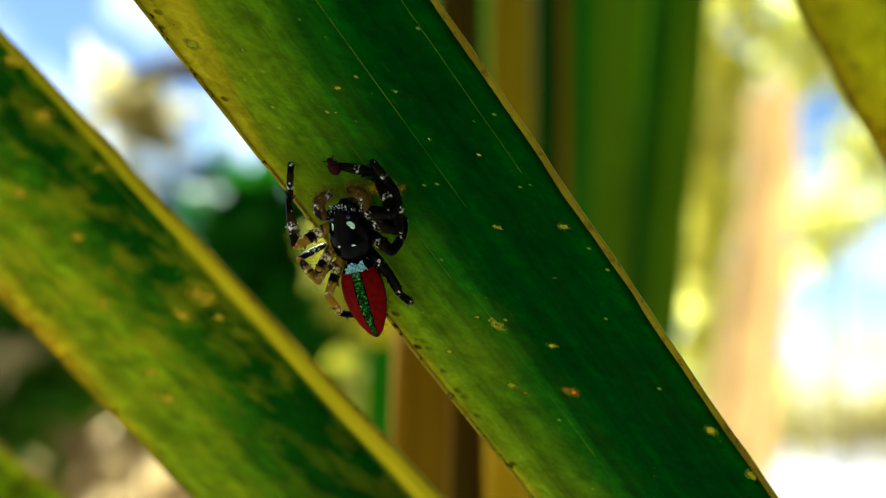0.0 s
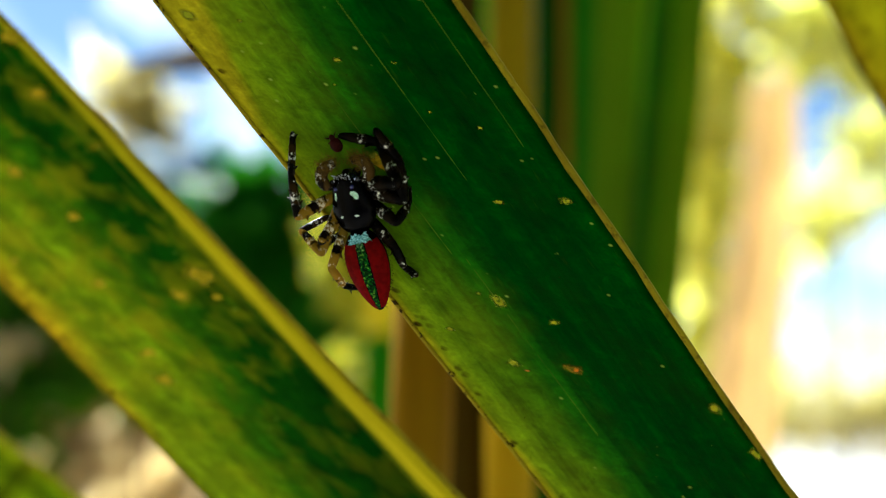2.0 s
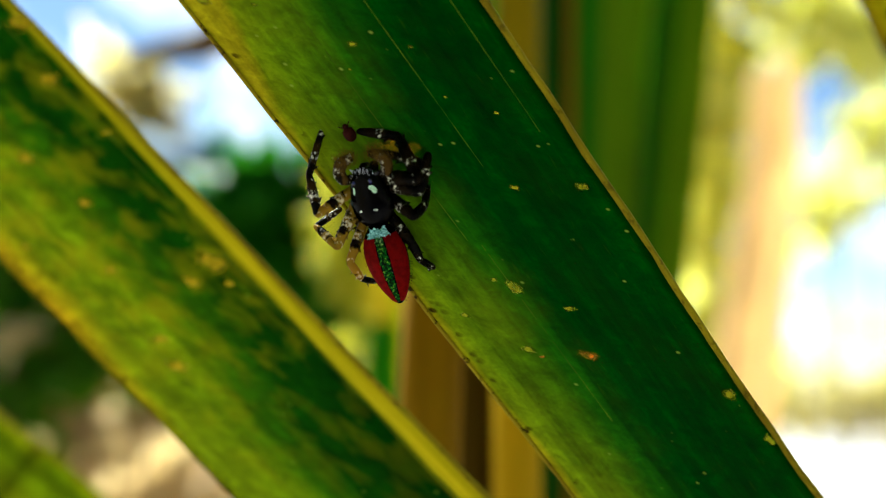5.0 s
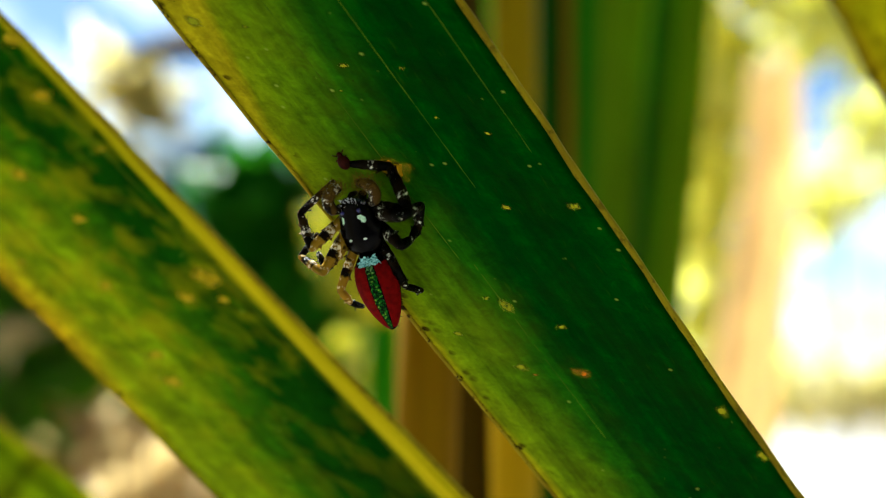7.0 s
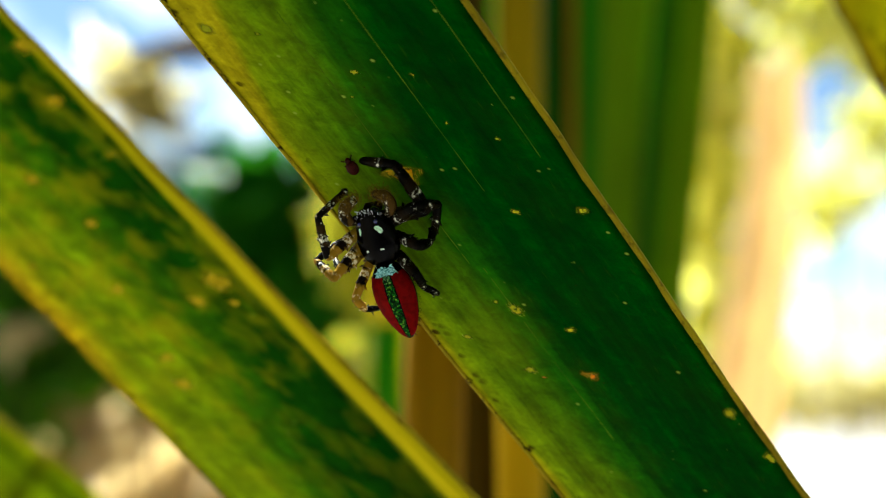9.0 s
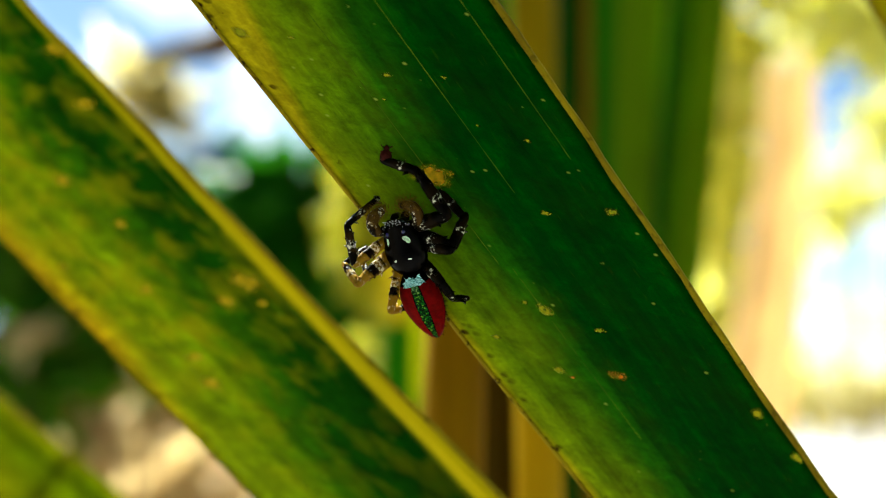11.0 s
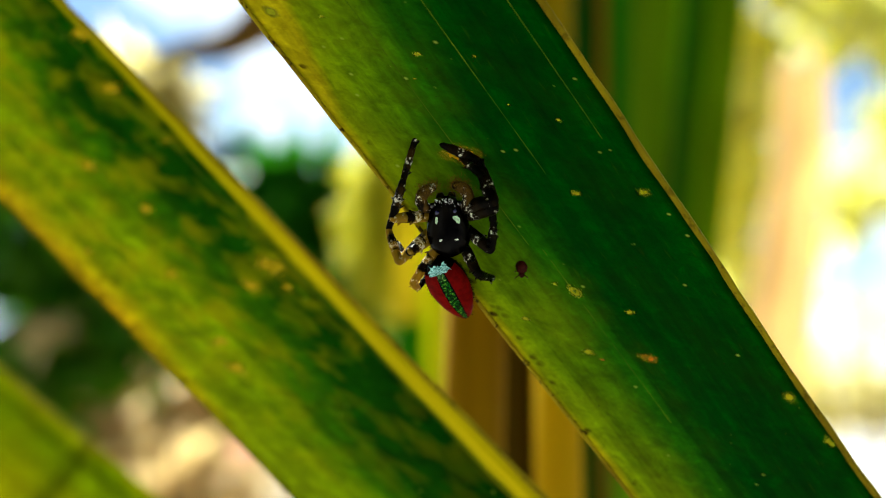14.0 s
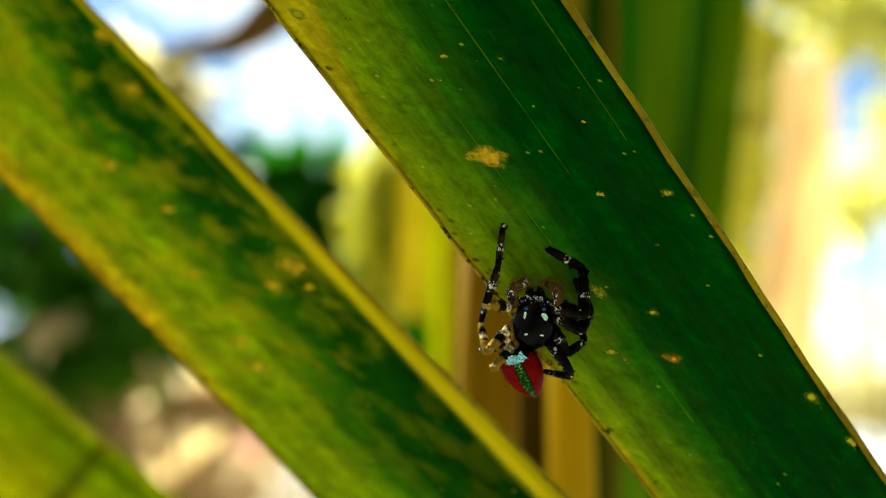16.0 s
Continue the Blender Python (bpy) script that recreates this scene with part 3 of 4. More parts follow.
def bush(clumps, material, label, leaf=0.12, seed=1, name="bush", category="bush", group="bushes behind"):
    """A bush: stems out of the ground, each with a clump of leaves. clumps: slopes h and v, distance, half width, half height (in slope), count."""
    rnd = random.Random(seed)
    h, v, d = clumps[0][:3]
    foot = spot(h, v, d)
    foot.z = 0
    ob = thing(name, Matrix.Translation(foot), label, category, group)
    for h, v, d, rx, ry, count in clumps:
        centre = spot(h, v, d) - foot
        bm = bmesh.new()
        low = Vector((centre.x * 0.3, centre.y * 0.3, -0.03))
        mid = Vector((centre.x * 0.8, centre.y * 0.9 + 0.05, centre.z * 0.55))
        tube(bm, [glide([low, mid, centre], i / 8) for i in range(9)], [0.005 * d / 2 * (1.2 - i / 9) for i in range(9)], 7)
        part("stem", bm, TWIG, ob)
        bm = bmesh.new()
        for _ in range(count):
            while True:
                a, b, c = (rnd.uniform(-1, 1) for _ in range(3))
                if a * a + b * b + c * c < 1:
                    break
            at = centre + Vector((a * rx * d, c * max(rx, ry) * d * 0.6, b * ry * d))
            way = Vector((rnd.gauss(0, 1), rnd.gauss(0, 1), rnd.gauss(-0.3, 0.8))).normalized()
            leaf_quad(bm, at, way, Vector((rnd.gauss(0, 0.5), rnd.gauss(0, 0.5), 1)), leaf * rnd.uniform(0.6, 1.3), leaf * rnd.uniform(0.25, 0.45))
        tagged(part("crown", bm, material, ob), kind="stuff")
    return ob


# slopes across and up, distance, half sizes, leaves
bush([(-0.230, 0.015, 1.1, 0.042, 0.052, 260), (-0.195, 0.035, 1.1, 0.028, 0.045, 130), (-0.258, 0.030, 1.1, 0.020, 0.035, 110), (-0.225, -0.05, 1.1, 0.04, 0.04, 160), (-0.195, -0.09, 1.2, 0.055, 0.09, 220)], FOLIAGE_DARK, "dark green bush in shade", 0.10, 1)
bush([(-0.128, 0.015, 0.92, 0.024, 0.105, 640), (-0.095, 0.02, 0.95, 0.025, 0.14, 560)], FOLIAGE_LIME, "yellow-green leafy bush behind the palm", 0.03, 17)
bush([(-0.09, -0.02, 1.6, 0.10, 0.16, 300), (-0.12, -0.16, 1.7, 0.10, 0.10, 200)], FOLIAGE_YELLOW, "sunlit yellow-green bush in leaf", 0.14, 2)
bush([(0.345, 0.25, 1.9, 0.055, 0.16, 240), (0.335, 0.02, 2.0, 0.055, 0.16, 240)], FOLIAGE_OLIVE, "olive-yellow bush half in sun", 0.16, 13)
# added leaves in place of a blurred sky gap
bush([(-0.331, 0.095, 1.4, 0.030, 0.030, 70), (-0.290, 0.035, 1.4, 0.025, 0.035, 45)], FOLIAGE_SKY_GAP, "pale blue-grey leaves standing in for a blurred sky gap", 0.12, 14)
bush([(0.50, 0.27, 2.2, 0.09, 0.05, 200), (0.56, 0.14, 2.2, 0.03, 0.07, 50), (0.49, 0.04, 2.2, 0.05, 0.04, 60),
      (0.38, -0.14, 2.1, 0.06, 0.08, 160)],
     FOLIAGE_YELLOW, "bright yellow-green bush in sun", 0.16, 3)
bush([(0.40, -0.22, 4.5, 0.16, 0.018, 260), (0.56, -0.21, 4.5, 0.08, 0.016, 160)], FOLIAGE_DRY, "low dry hedge far off", 0.25, 4)
dry_bush = bush([(-0.385, 0.170, 1.8, 0.026, 0.045, 60), (-0.42, 0.20, 1.8, 0.02, 0.02, 20), (-0.365, 0.13, 1.8, 0.02, 0.03, 26)], FOLIAGE_KHAKI, "dry brown-leaved bush against the sky", 0.13, 5)
bm = bmesh.new()
branch = [spot(h, v, d) - dry_bush.location for h, v, d in ((-0.19, 0.345, 1.7), (-0.245, 0.290, 1.7), (-0.30, 0.245, 1.72), (-0.36, 0.232, 1.75), (-0.43, 0.215, 1.8))]
tube(bm, [glide(branch, i / 16) for i in range(17)], [(0.062 - 0.046 * i / 16) * (1 + 0.15 * noise.noise(Vector((i * 0.7, 3, 0)))) for i in range(17)], 10)
part("branch", bm, BARK, dry_bush, "dark brown bent branch")
bush([(-0.50, -0.10, 1.5, 0.10, 0.07, 260), (-0.46, -0.14, 1.5, 0.10, 0.06, 200), (-0.61, 0.0, 1.5, 0.075, 0.10, 240), (-0.61, -0.16, 1.5, 0.04, 0.04, 30), (-0.575, -0.205, 1.4, 0.045, 0.045, 130)], FOLIAGE_GREEN, "green bush low in half shade", 0.11, 6)
bush([(-0.46, -0.225, 2.6, 0.095, 0.055, 340), (-0.34, -0.235, 2.6, 0.06, 0.045, 190), (-0.55, -0.27, 2.5, 0.08, 0.05, 200), (-0.53, -0.31, 2.4, 0.07, 0.035, 150), (-0.41, -0.28, 2.5, 0.10, 0.035, 240), (-0.30, -0.275, 3.2, 0.10, 0.04, 260), (-0.36, -0.335, 2.2, 0.07, 0.03, 220)], FOLIAGE_TAN, "heap of tan dry fronds", 0.16, 7)

# a made-up cluster of bright leaves that imitates the disc of a blurred glint
bush([(-0.132, -0.143, 0.75, 0.010, 0.010, 22)], FOLIAGE_LIME, "small yellow-green leaves standing in for a blurred glint", 0.022, 31, "glint_leaves", "plant", "shoots behind")
# tan leaves added to draw one blurred orange-tan highlight disc
bush([(-0.563, -0.135, 1.3, 0.014, 0.018, 26)], FOLIAGE_TAN, "small orange-tan leaves standing in for a blurred highlight", 0.05, 32, "tan_glint_leaves", "plant", "shoots behind")
bush([(-0.300, -0.292, 2.0, 0.010, 0.010, 30)], PETALS, "small pink flower head on a thin stem", 0.045, 33, "flower", "flower", "flowers behind")


def dry_sheath(h, d, label):
    """A broad dead leaf sheath that stands bleached in the sun: a shallow trough, ragged at its tip, on a short foot."""
    foot = spot(h, 0, d)
    foot.z = 0
    ob = thing("dry_leaf_sheath", Matrix.Translation(foot), label, "plant")
    line = [Vector((-0.16, 0, -0.03)), Vector((-0.14, 0, 0.5)), Vector((-0.06, 0, 1.0)), Vector((0.0, -0.01, 1.35)), Vector((0.035, -0.02, 1.56)), Vector((0.045, -0.03, 1.74))]
    half = [0.03, 0.05, 0.060, 0.052, 0.046, 0.040]
    bm = bmesh.new()
    rows = []
    for skin in (0.0, 0.004):
        for i in range(41):
            c = glide(line, i / 40)
            w = glide([Vector((v, 0, 0)) for v in half], i / 40).x
            row = []
            for k in range(13):
                q = -1 + k / 6
                torn = 0.06 * noise.noise(Vector((q * 4, 1.3, 0))) * max(0, i - 34) / 6
                row.append(bm.verts.new(c + Vector((q * w * (1 + 0.05 * noise.noise(Vector((i * 0.3, q, 0)))), 0.03 * q * q + skin + 0.003 * noise.noise(Vector((q * 5, i * 0.2, 4))), torn))))
            rows.append(row)
    for i in (*range(40), *range(41, 81)):
        for k in range(12):
            bm.faces.new((rows[i][k], rows[i][k + 1], rows[i + 1][k + 1], rows[i + 1][k]))
    for i in range(40):
        for k in (0, 12):
            bm.faces.new((rows[i][k], rows[i + 1][k], rows[i + 42][k], rows[i + 41][k]))
    for i in (0, 40):
        for k in range(12):
            bm.faces.new((rows[i][k], rows[i][k + 1], rows[i + 41][k + 1], rows[i + 41][k]))
    bmesh.ops.recalc_face_normals(bm, faces=bm.faces)
    part("blade", bm, SHEATH, ob, "bleached cream and peach dry leaf")
    bm = bmesh.new()
    tube(bm, [glide(line, i / 30) + Vector((0, 0.034, 0)) for i in range(25)], [0.007 - 0.004 * i / 30 for i in range(25)], 8)
    part("rachis", bm, FOLIAGE_CREAM, ob)
    return ob


dry_sheath(0.406, 1.25, "bleached cream and peach dry palm leaf in sun")


# ---- an unseen tree, added behind and above the camera to block light ----
def light_blocker():
    rnd = random.Random(21)
    ob = thing("added_shade_tree", Matrix.Translation((0.3, -2.2, 0)), "unseen dark green tree, added to keep light off the palm", "tree")
    bm = bmesh.new()
    tube(bm, [Vector((0, 0, -0.05)), Vector((0.05, 0.1, 1.0)), Vector((-0.05, 0.2, 2.0)), Vector((0, 0.4, 3.0))], [0.16, 0.12, 0.10, 0.06], 10)
    part("trunk", bm, TWIG, ob)
    for k in range(11):
        a, e = math.pi * (0.98 + 1.04 * k / 10), radians(rnd.uniform(25, 65))
        tip = Vector((2.0 * math.cos(a) * math.cos(e), 2.3 + 2.0 * math.sin(a) * math.cos(e), 0.05 + 2.5 * math.sin(e)))
        bm = bmesh.new()
        tube(bm, [glide([Vector((0, 0.15, 1.5)), Vector((tip.x * 0.45, tip.y * 0.25, max(tip.z, 1.7) + 0.35)), tip], i / 10) for i in range(11)], [0.055 - 0.0045 * i for i in range(11)], 7)
        part("limb", bm, TWIG, ob)
    bm = bmesh.new()
    for _ in range(2700):
        # a crown that starts at head height behind and reaches overhead as far as the camera
        a, e = rnd.uniform(math.pi * 0.93, math.pi * 2.07), rnd.uniform(0.5, math.pi / 2)
        r = rnd.uniform(1.7, 2.5)
        at = Vector((r * math.cos(a) * math.cos(e), 2.3 + r * math.sin(a) * math.cos(e), 0.05 + r * 1.25 * math.sin(e)))
        way = Vector((rnd.gauss(0, 1), rnd.gauss(0, 1), rnd.gauss(-0.4, 0.7))).normalized()
        leaf_quad(bm, at, way, Vector((rnd.gauss(0, 1), rnd.gauss(0, 1), 1)), rnd.uniform(0.18, 0.32), rnd.uniform(0.09, 0.16))
    tagged(part("crown", bm, FOLIAGE_DARK, ob), kind="stuff")


light_blocker()


# ---- the spider ----
def shell_material(name, colour, rough, coat=0.0, grain=3000.0, mottle=0.5, second=None, spec=0.2):
    m = Nodes(name)
    n = m.noise(m.coords("Object"), grain, 4)
    fine = m.noise(m.coords("Object"), grain * 5, 3)
    base = m.mix(m.ramp(n, (0.4, 0.0), (0.6, 1.0)), rgba(*colour), rgba(*(second or tuple(c * (1 - mottle) for c in colour))))
    m.bump(fine, 0.35, 0.00003)
    return m.finish(base, rough, spec=spec, coat=coat)


def banded_leg(name, base, second, pale, amount, through=0.0, gather=0.45, dark=0.50):
    """Leg cuticle: dark and amber zones, with pale scales that gather in broken rings (the leg runs along x)."""
    m = Nodes(name)
    zone = m.noise(m.coords("Object", (900, 420, 420)), 1.0, 3)
    ring = m.noise(m.coords("Object", (1250, 160, 160)), 1.0, 1, 0.5)
    scale = m.noise(m.coords("Object", (4200, 4800, 4800)), 1.0, 5, 0.7)
    col = m.mix(m.ramp(zone, (dark, 0.0), (dark + 0.07, 1.0)), rgba(*base), rgba(*second))
    pack = m.math("ADD", m.math("MULTIPLY", ring, gather), m.math("MULTIPLY", scale, 1 - gather))
    col = m.mix(m.ramp(pack, (amount - 0.02, 0.0), (amount + 0.025, 1.0)), col, rgba(*pale))
    fine = m.noise(m.coords("Object"), 14000, 3)
    m.bump(fine, 0.6, 0.00003)
    m.finish(col, 0.34, spec=0.03)
    if through:
        m.let_through(col, through)
    return m.mat


def iridescent():
    """Green-gold scales, paler and bluer near the waist."""
    m = Nodes("green_gold_scales")
    n = m.noise(m.coords("Object"), 5200, 4, 0.7)
    col = m.ramp(n, (0.40, (0.0, 0.003, 0.001)), (0.50, (0.002, 0.03, 0.002)), (0.58, (0.008, 0.13, 0.006)), (0.66, (0.26, 0.36, 0.03)))
    pale = m.ramp(n, (0.36, (0.01, 0.05, 0.03)), (0.5, (0.12, 0.34, 0.16)), (0.64, (0.55, 0.60, 0.30)))
    y = m.add("SeparateXYZ", m.coords("Object", (1, 1000, 1))).outputs[1]
    col = m.mix(m.ramp(m.math("ADD", m.math("MULTIPLY", y, 0.2), m.math("MULTIPLY", n, 0.5)), (0.08, 0.0), (0.28, 1.0)), col, pale)
    m.bump(n, 0.8, 0.00005)
    return m.finish(col, 0.5, spec=0.03)


SHELL = shell_material("black_carapace", (0.0007, 0.0005, 0.0007), 0.09, spec=0.04)
SHELL_BROWN = shell_material("brown_black_cuticle", (0.010, 0.005, 0.002), 0.4, spec=0.05)
RED = shell_material("crimson_velvet", (0.14, 0.001, 0.0012), 0.6, 0.0, 2500, 0.35, None, 0.02)
GREEN = iridescent()
PALE_BLUE = shell_material("pale_blue_scales", (0.46, 0.86, 0.92), 0.35, 0, 8500, 0.5, (0.03, 0.22, 0.24))
WHITE_SCALES = shell_material("white_scales", (0.70, 0.80, 0.70), 0.5, 0, 7000, 0.4)
GREEN_SCALES = shell_material("mint_white_scales", (0.62, 0.90, 0.66), 0.4, 0, 7000, 0.4)
EYE = shell_material("eye_lens", (0.003, 0.003, 0.01), 0.03, 1.0)
EYE_BLUE = shell_material("blue_eye_lens", (0.006, 0.007, 0.11), 0.05, 1.0)
TAN_HAIR = shell_material("tan_hair", (0.20, 0.12, 0.015), 0.8, 0, 4000, 0.6, None, 0.03)
WHITE_HAIR = shell_material("white_hair", (0.74, 0.76, 0.84), 0.6, 0, 4000, 0.2)
LEG_DARK = banded_leg("dark_leg", (0.0012, 0.001, 0.0007), (0.007, 0.004, 0.0012), (0.86, 0.84, 0.70), 0.612)
# amber cuticle, brightened to carry the back light on the left legs
LEG_AMBER_BACKLIT = banded_leg("backlit_amber_leg", (0.32, 0.19, 0.015), (0.006, 0.003, 0.0015), (0.86, 0.76, 0.52), 0.575, 0.4, dark=0.54)
PALP = banded_leg("banded_feeler", (0.06, 0.032, 0.006), (0.006, 0.004, 0.002), (0.86, 0.82, 0.66), 0.60, 0.0)
LEG_PALE = banded_leg("pale_leg", (0.004, 0.003, 0.002), (0.03, 0.016, 0.004), (0.84, 0.80, 0.70), 0.575)

SPIDER = [
    (0, -6.06, 0.90, -50.20, 12.5, -5.9, 10.2),
    (0.5, -6.00, 1.00, -50.18, 12.5, -5.9, 10.3),
    (1, -5.94, 0.98, -50.18, 12.5, -5.9, 10.3),
    (1.5, -5.89, 1.01, -50.17, 12.5, -5.9, 10.4),
    (2, -5.79, 1.14, -50.13, 12.4, -6.0, 10.4),
    (2.5, -5.81, 1.10, -50.15, 12.4, -6.0, 10.5),
    (3, -5.75, 1.09, -50.15, 12.4, -6.0, 10.5),
    (3.5, -5.65, 1.00, -50.17, 12.4, -6.0, 10.6),
    (4, -5.56, 0.87, -50.19, 12.4, -6.0, 10.6),
    (4.2, -5.53, 0.87, -50.18, 12.4, -6.0, 10.6),
    (6.3, -5.82, 0.09, -50.39, 12.1, -6.5, 13.1),
    (6.5, -5.79, 0.12, -50.38, 12.1, -6.5, 13.0),
    (7, -5.80, 0.11, -50.38, 12.2, -6.5, 12.8),
    (7.5, -5.85, 0.08, -50.39, 12.2, -6.5, 12.8),
    (8, -5.56, -0.09, -50.42, 12.2, -6.5, 12.7),
    (8.5, -5.42, -0.34, -50.46, 12.1, -6.6, 13.2),
    (9, -5.46, -0.29, -50.45, 12.1, -6.7, 13.8),
    (9.2, -5.51, -0.37, -50.47, 12.1, -6.7, 13.9),
    (11.3, -5.75, -0.90, -50.61, 12.0, -6.8, 14.2),
    (11.5, -5.78, -0.93, -50.62, 12.0, -6.8, 14.2),
    (11.8, -5.89, -1.05, -50.65, 12.0, -6.8, 14.2),
    (12, -5.54, -0.85, -50.58, 12.1, -6.5, 12.9),
    (12.5, -4.43, 0.07, -50.31, 12.5, -5.8, 9.8),
    (13, -4.85, 0.37, -50.25, 12.8, -5.0, 6.1),
    (13.5, -4.90, -0.78, -50.52, 13.1, -4.4, 3.3),
    (14, -4.85, -0.90, -50.55, 13.0, -4.5, 4.0),
    (14.3, -4.82, -1.17, -50.62, 13.0, -4.6, 4.4),
    (14.42, -4.55, -2.35, -50.87, 13.6, -2.4, -4.9),
    (14.56, -3.35, -4.96, -51.41, 13.7, 1.1, -19.3),
    (14.8, -1.55, -5.63, -51.48, 13.5, 2.7, -26.0),
    (15, -0.83, -5.75, -51.48, 13.6, 2.2, -23.8),
    (15.12, -0.73, -6.60, -51.62, 13.7, -1.0, -10.7),
    (15.4, -0.60, -6.97, -51.73, 13.5, -3.0, -2.5),
    (16, -0.75, -7.26, -51.80, 13.5, -3.0, -2.5),
]
spider = thing("jumping_spider", STAND @ pose(-0.00632, 0.00122, -0.05015), "small black jumping spider with crimson and green abdomen on leaf", "spider")


def egg(profile, bm, u0, u1, a0, a1, nu, na, lift=0.0):
    """A patch of an egg-shaped skin. profile(u) gives y, half width, height above, depth below; angle 90 is the back."""
    grid = []
    for i in range(nu + 1):
        y, w, top, low = profile(u0 + (u1 - u0) * i / nu)
        row = []
        for k in range(na + 1):
            a = radians(a0 + (a1 - a0) * k / na)
            c, s = math.cos(a), math.sin(a)
            row.append(bm.verts.new(Vector(((w + lift) * c, y, ((top if s > 0 else low) + lift) * s)) / 1000))
        grid.append(row)
    for i in range(nu):
        for k in range(na):
            bm.faces.new((grid[i][k], grid[i][k + 1], grid[i + 1][k + 1], grid[i + 1][k]))
    return bm


def skin_spot(profile, u, a, du, da, seed, lift=0.03):
    """A ragged patch of scales on an egg-shaped skin, round the place u, a."""
    bm = bmesh.new()

    def on(du_, da_):
        y, w, top, low = profile(u + du_)
        c, s = math.cos(radians(a + da_)), math.sin(radians(a + da_))
        return bm.verts.new(Vector(((w + lift) * c, y, ((top if s > 0 else low) + lift) * s)) / 1000)
    rim = []
    for k in range(18):
        g = 2 * math.pi * k / 18
        r = 1 + 0.7 * noise.noise(Vector((math.cos(g) * 1.3, math.sin(g) * 1.3, seed)))
        rim.append((math.cos(g) * r, math.sin(g) * r))
    rings = [[on(f * x * du, f * y * da) for x, y in rim] for f in (1.0, 0.66, 0.33)]
    middle = on(0, 0)
    for p, q in zip(rings, rings[1:]):
        for k in range(18):
            bm.faces.new((p[k], p[(k + 1) % 18], q[(k + 1) % 18], q[k]))
    for k in range(18):
        bm.faces.new((rings[-1][k], rings[-1][(k + 1) % 18], middle))
    bmesh.ops.recalc_face_normals(bm, faces=bm.faces)
    return bm


def carapace(u):
    """u from 0 at the waist to 1 at the face: round behind, a blunt narrower head in front."""
    y = -1.85 + 4.05 * u
    if u < 0.42:
        w = 1.47 * max(1 - ((0.42 - u) / 0.425) ** 2.2, 0.0) ** 0.5
    else:
        w = (1.47 - 0.52 * ((u - 0.42) / 0.5) ** 1.3) * max(1 - max(0.0, (u - 0.78) / 0.225) ** 3, 0.0) ** 0.5
    return y, w, 0.98 * max(1 - abs((u - 0.58) / 0.59) ** 2.6, 0.0) ** 0.5, 0.8 * max(1 - abs((u - 0.5) / 0.51) ** 3, 0.0) ** 0.5


def hind(u):
    """The abdomen: u from 0 at the waist to 1 at the pointed tip."""
    y = 0.1 - 5.5 * u
    w = 1.40 * math.sin(math.pi * min(1, u * 0.95 + 0.035) ** 0.76) ** 0.62
    return y, w, w * 0.85, w * 0.8


def ragged(bm, amount):
    """Frays a patch of scales sideways."""
    for v in bm.verts:
        if any(e.is_boundary for e in v.link_edges):
            v.co += Vector((noise.noise(v.co * 9000), noise.noise(v.co * 9000 + Vector((7, 3, 1))), 0)) * amount
    return bm


def welded(bm):
    bmesh.ops.remove_doubles(bm, verts=bm.verts, dist=1e-6)
    bmesh.ops.recalc_face_normals(bm, faces=bm.faces)
    return bm


def hairs(bm, at, way, count, spread, length, radius, rnd):
    for _ in range(count):
        p = Vector(at) + Vector((rnd.gauss(0, 1), rnd.gauss(0, 1), rnd.gauss(0, 1))) * spread
        d = (Vector(way) + Vector((rnd.gauss(0, 0.4), rnd.gauss(0, 0.4), rnd.gauss(0, 0.4)))).normalized() * length * rnd.uniform(0.6, 1.2)
        tube(bm, [p, p + d * 0.5, p + d], [radius, radius * 0.8, radius * 0.2], 4)


def ball(bm, at, r, squash=(1, 1, 1)):
    made = bmesh.ops.create_uvsphere(bm, u_segments=16, v_segments=10, radius=r / 1000)
    for v in made["verts"]:
        v.co = Vector((v.co.x * squash[0], v.co.y * squash[1], v.co.z * squash[2])) + Vector(at) / 1000


rnd = random.Random(5)
thorax = part("cephalothorax", welded(egg(carapace, bmesh.new(), 0.0, 1.0, 0, 360, 26, 32)), SHELL, spider, "glossy black head and thorax with pale spots")
# eyes: two large in front, two beside them, two on the back of the head
for side in (-1, 1):
    for name, at, r, mat in (("front_eye", (side * 0.42, 1.86, 0.22), 0.36, EYE), ("side_eye", (side * 0.88, 1.75, 0.42), 0.20, EYE), ("rear_eye", (side * 0.58, 1.36, 0.80), 0.16, EYE_BLUE)):
        bm = bmesh.new()
        ball(bm, at, r)
        part(name, bm, mat, thorax, "dark shining eye")
    # pale scale spots on the back
    for u, a, du, da, seed, mat in ((0.655, 90 - side * 31, 0.066 + 0.003 * side, 7.5 + 2.5 * side, 2.5 + side, GREEN_SCALES), (0.33, 90 - side * 20, 0.020, 5, 5.5 + side, WHITE_SCALES)):
        part("scale_spot", skin_spot(carapace, u, a, du, da, seed), mat, thorax, "pale mint scale spot")
bm = bmesh.new()
for _ in range(36):
    x = rnd.gauss(0, 0.45)
    p = Vector((x, 1.80 + rnd.uniform(-0.35, 0.35), 0.80 - 0.28 * abs(x) + rnd.uniform(-0.12, 0.05))) / 1000
    d = Vector((x * 0.5 + rnd.gauss(0, 0.6), 0.8 + rnd.gauss(0, 0.4), 0.5 + rnd.gauss(0, 0.4))).normalized() * rnd.uniform(0.0001, 0.00026)
    tube(bm, [p, p + d * 0.5, p + d], [0.000030, 0.000024, 0.000006], 4)
part("face_hairs", bm, WHITE_HAIR, thorax, "tuft of white hairs over the face")
bm = bmesh.new()
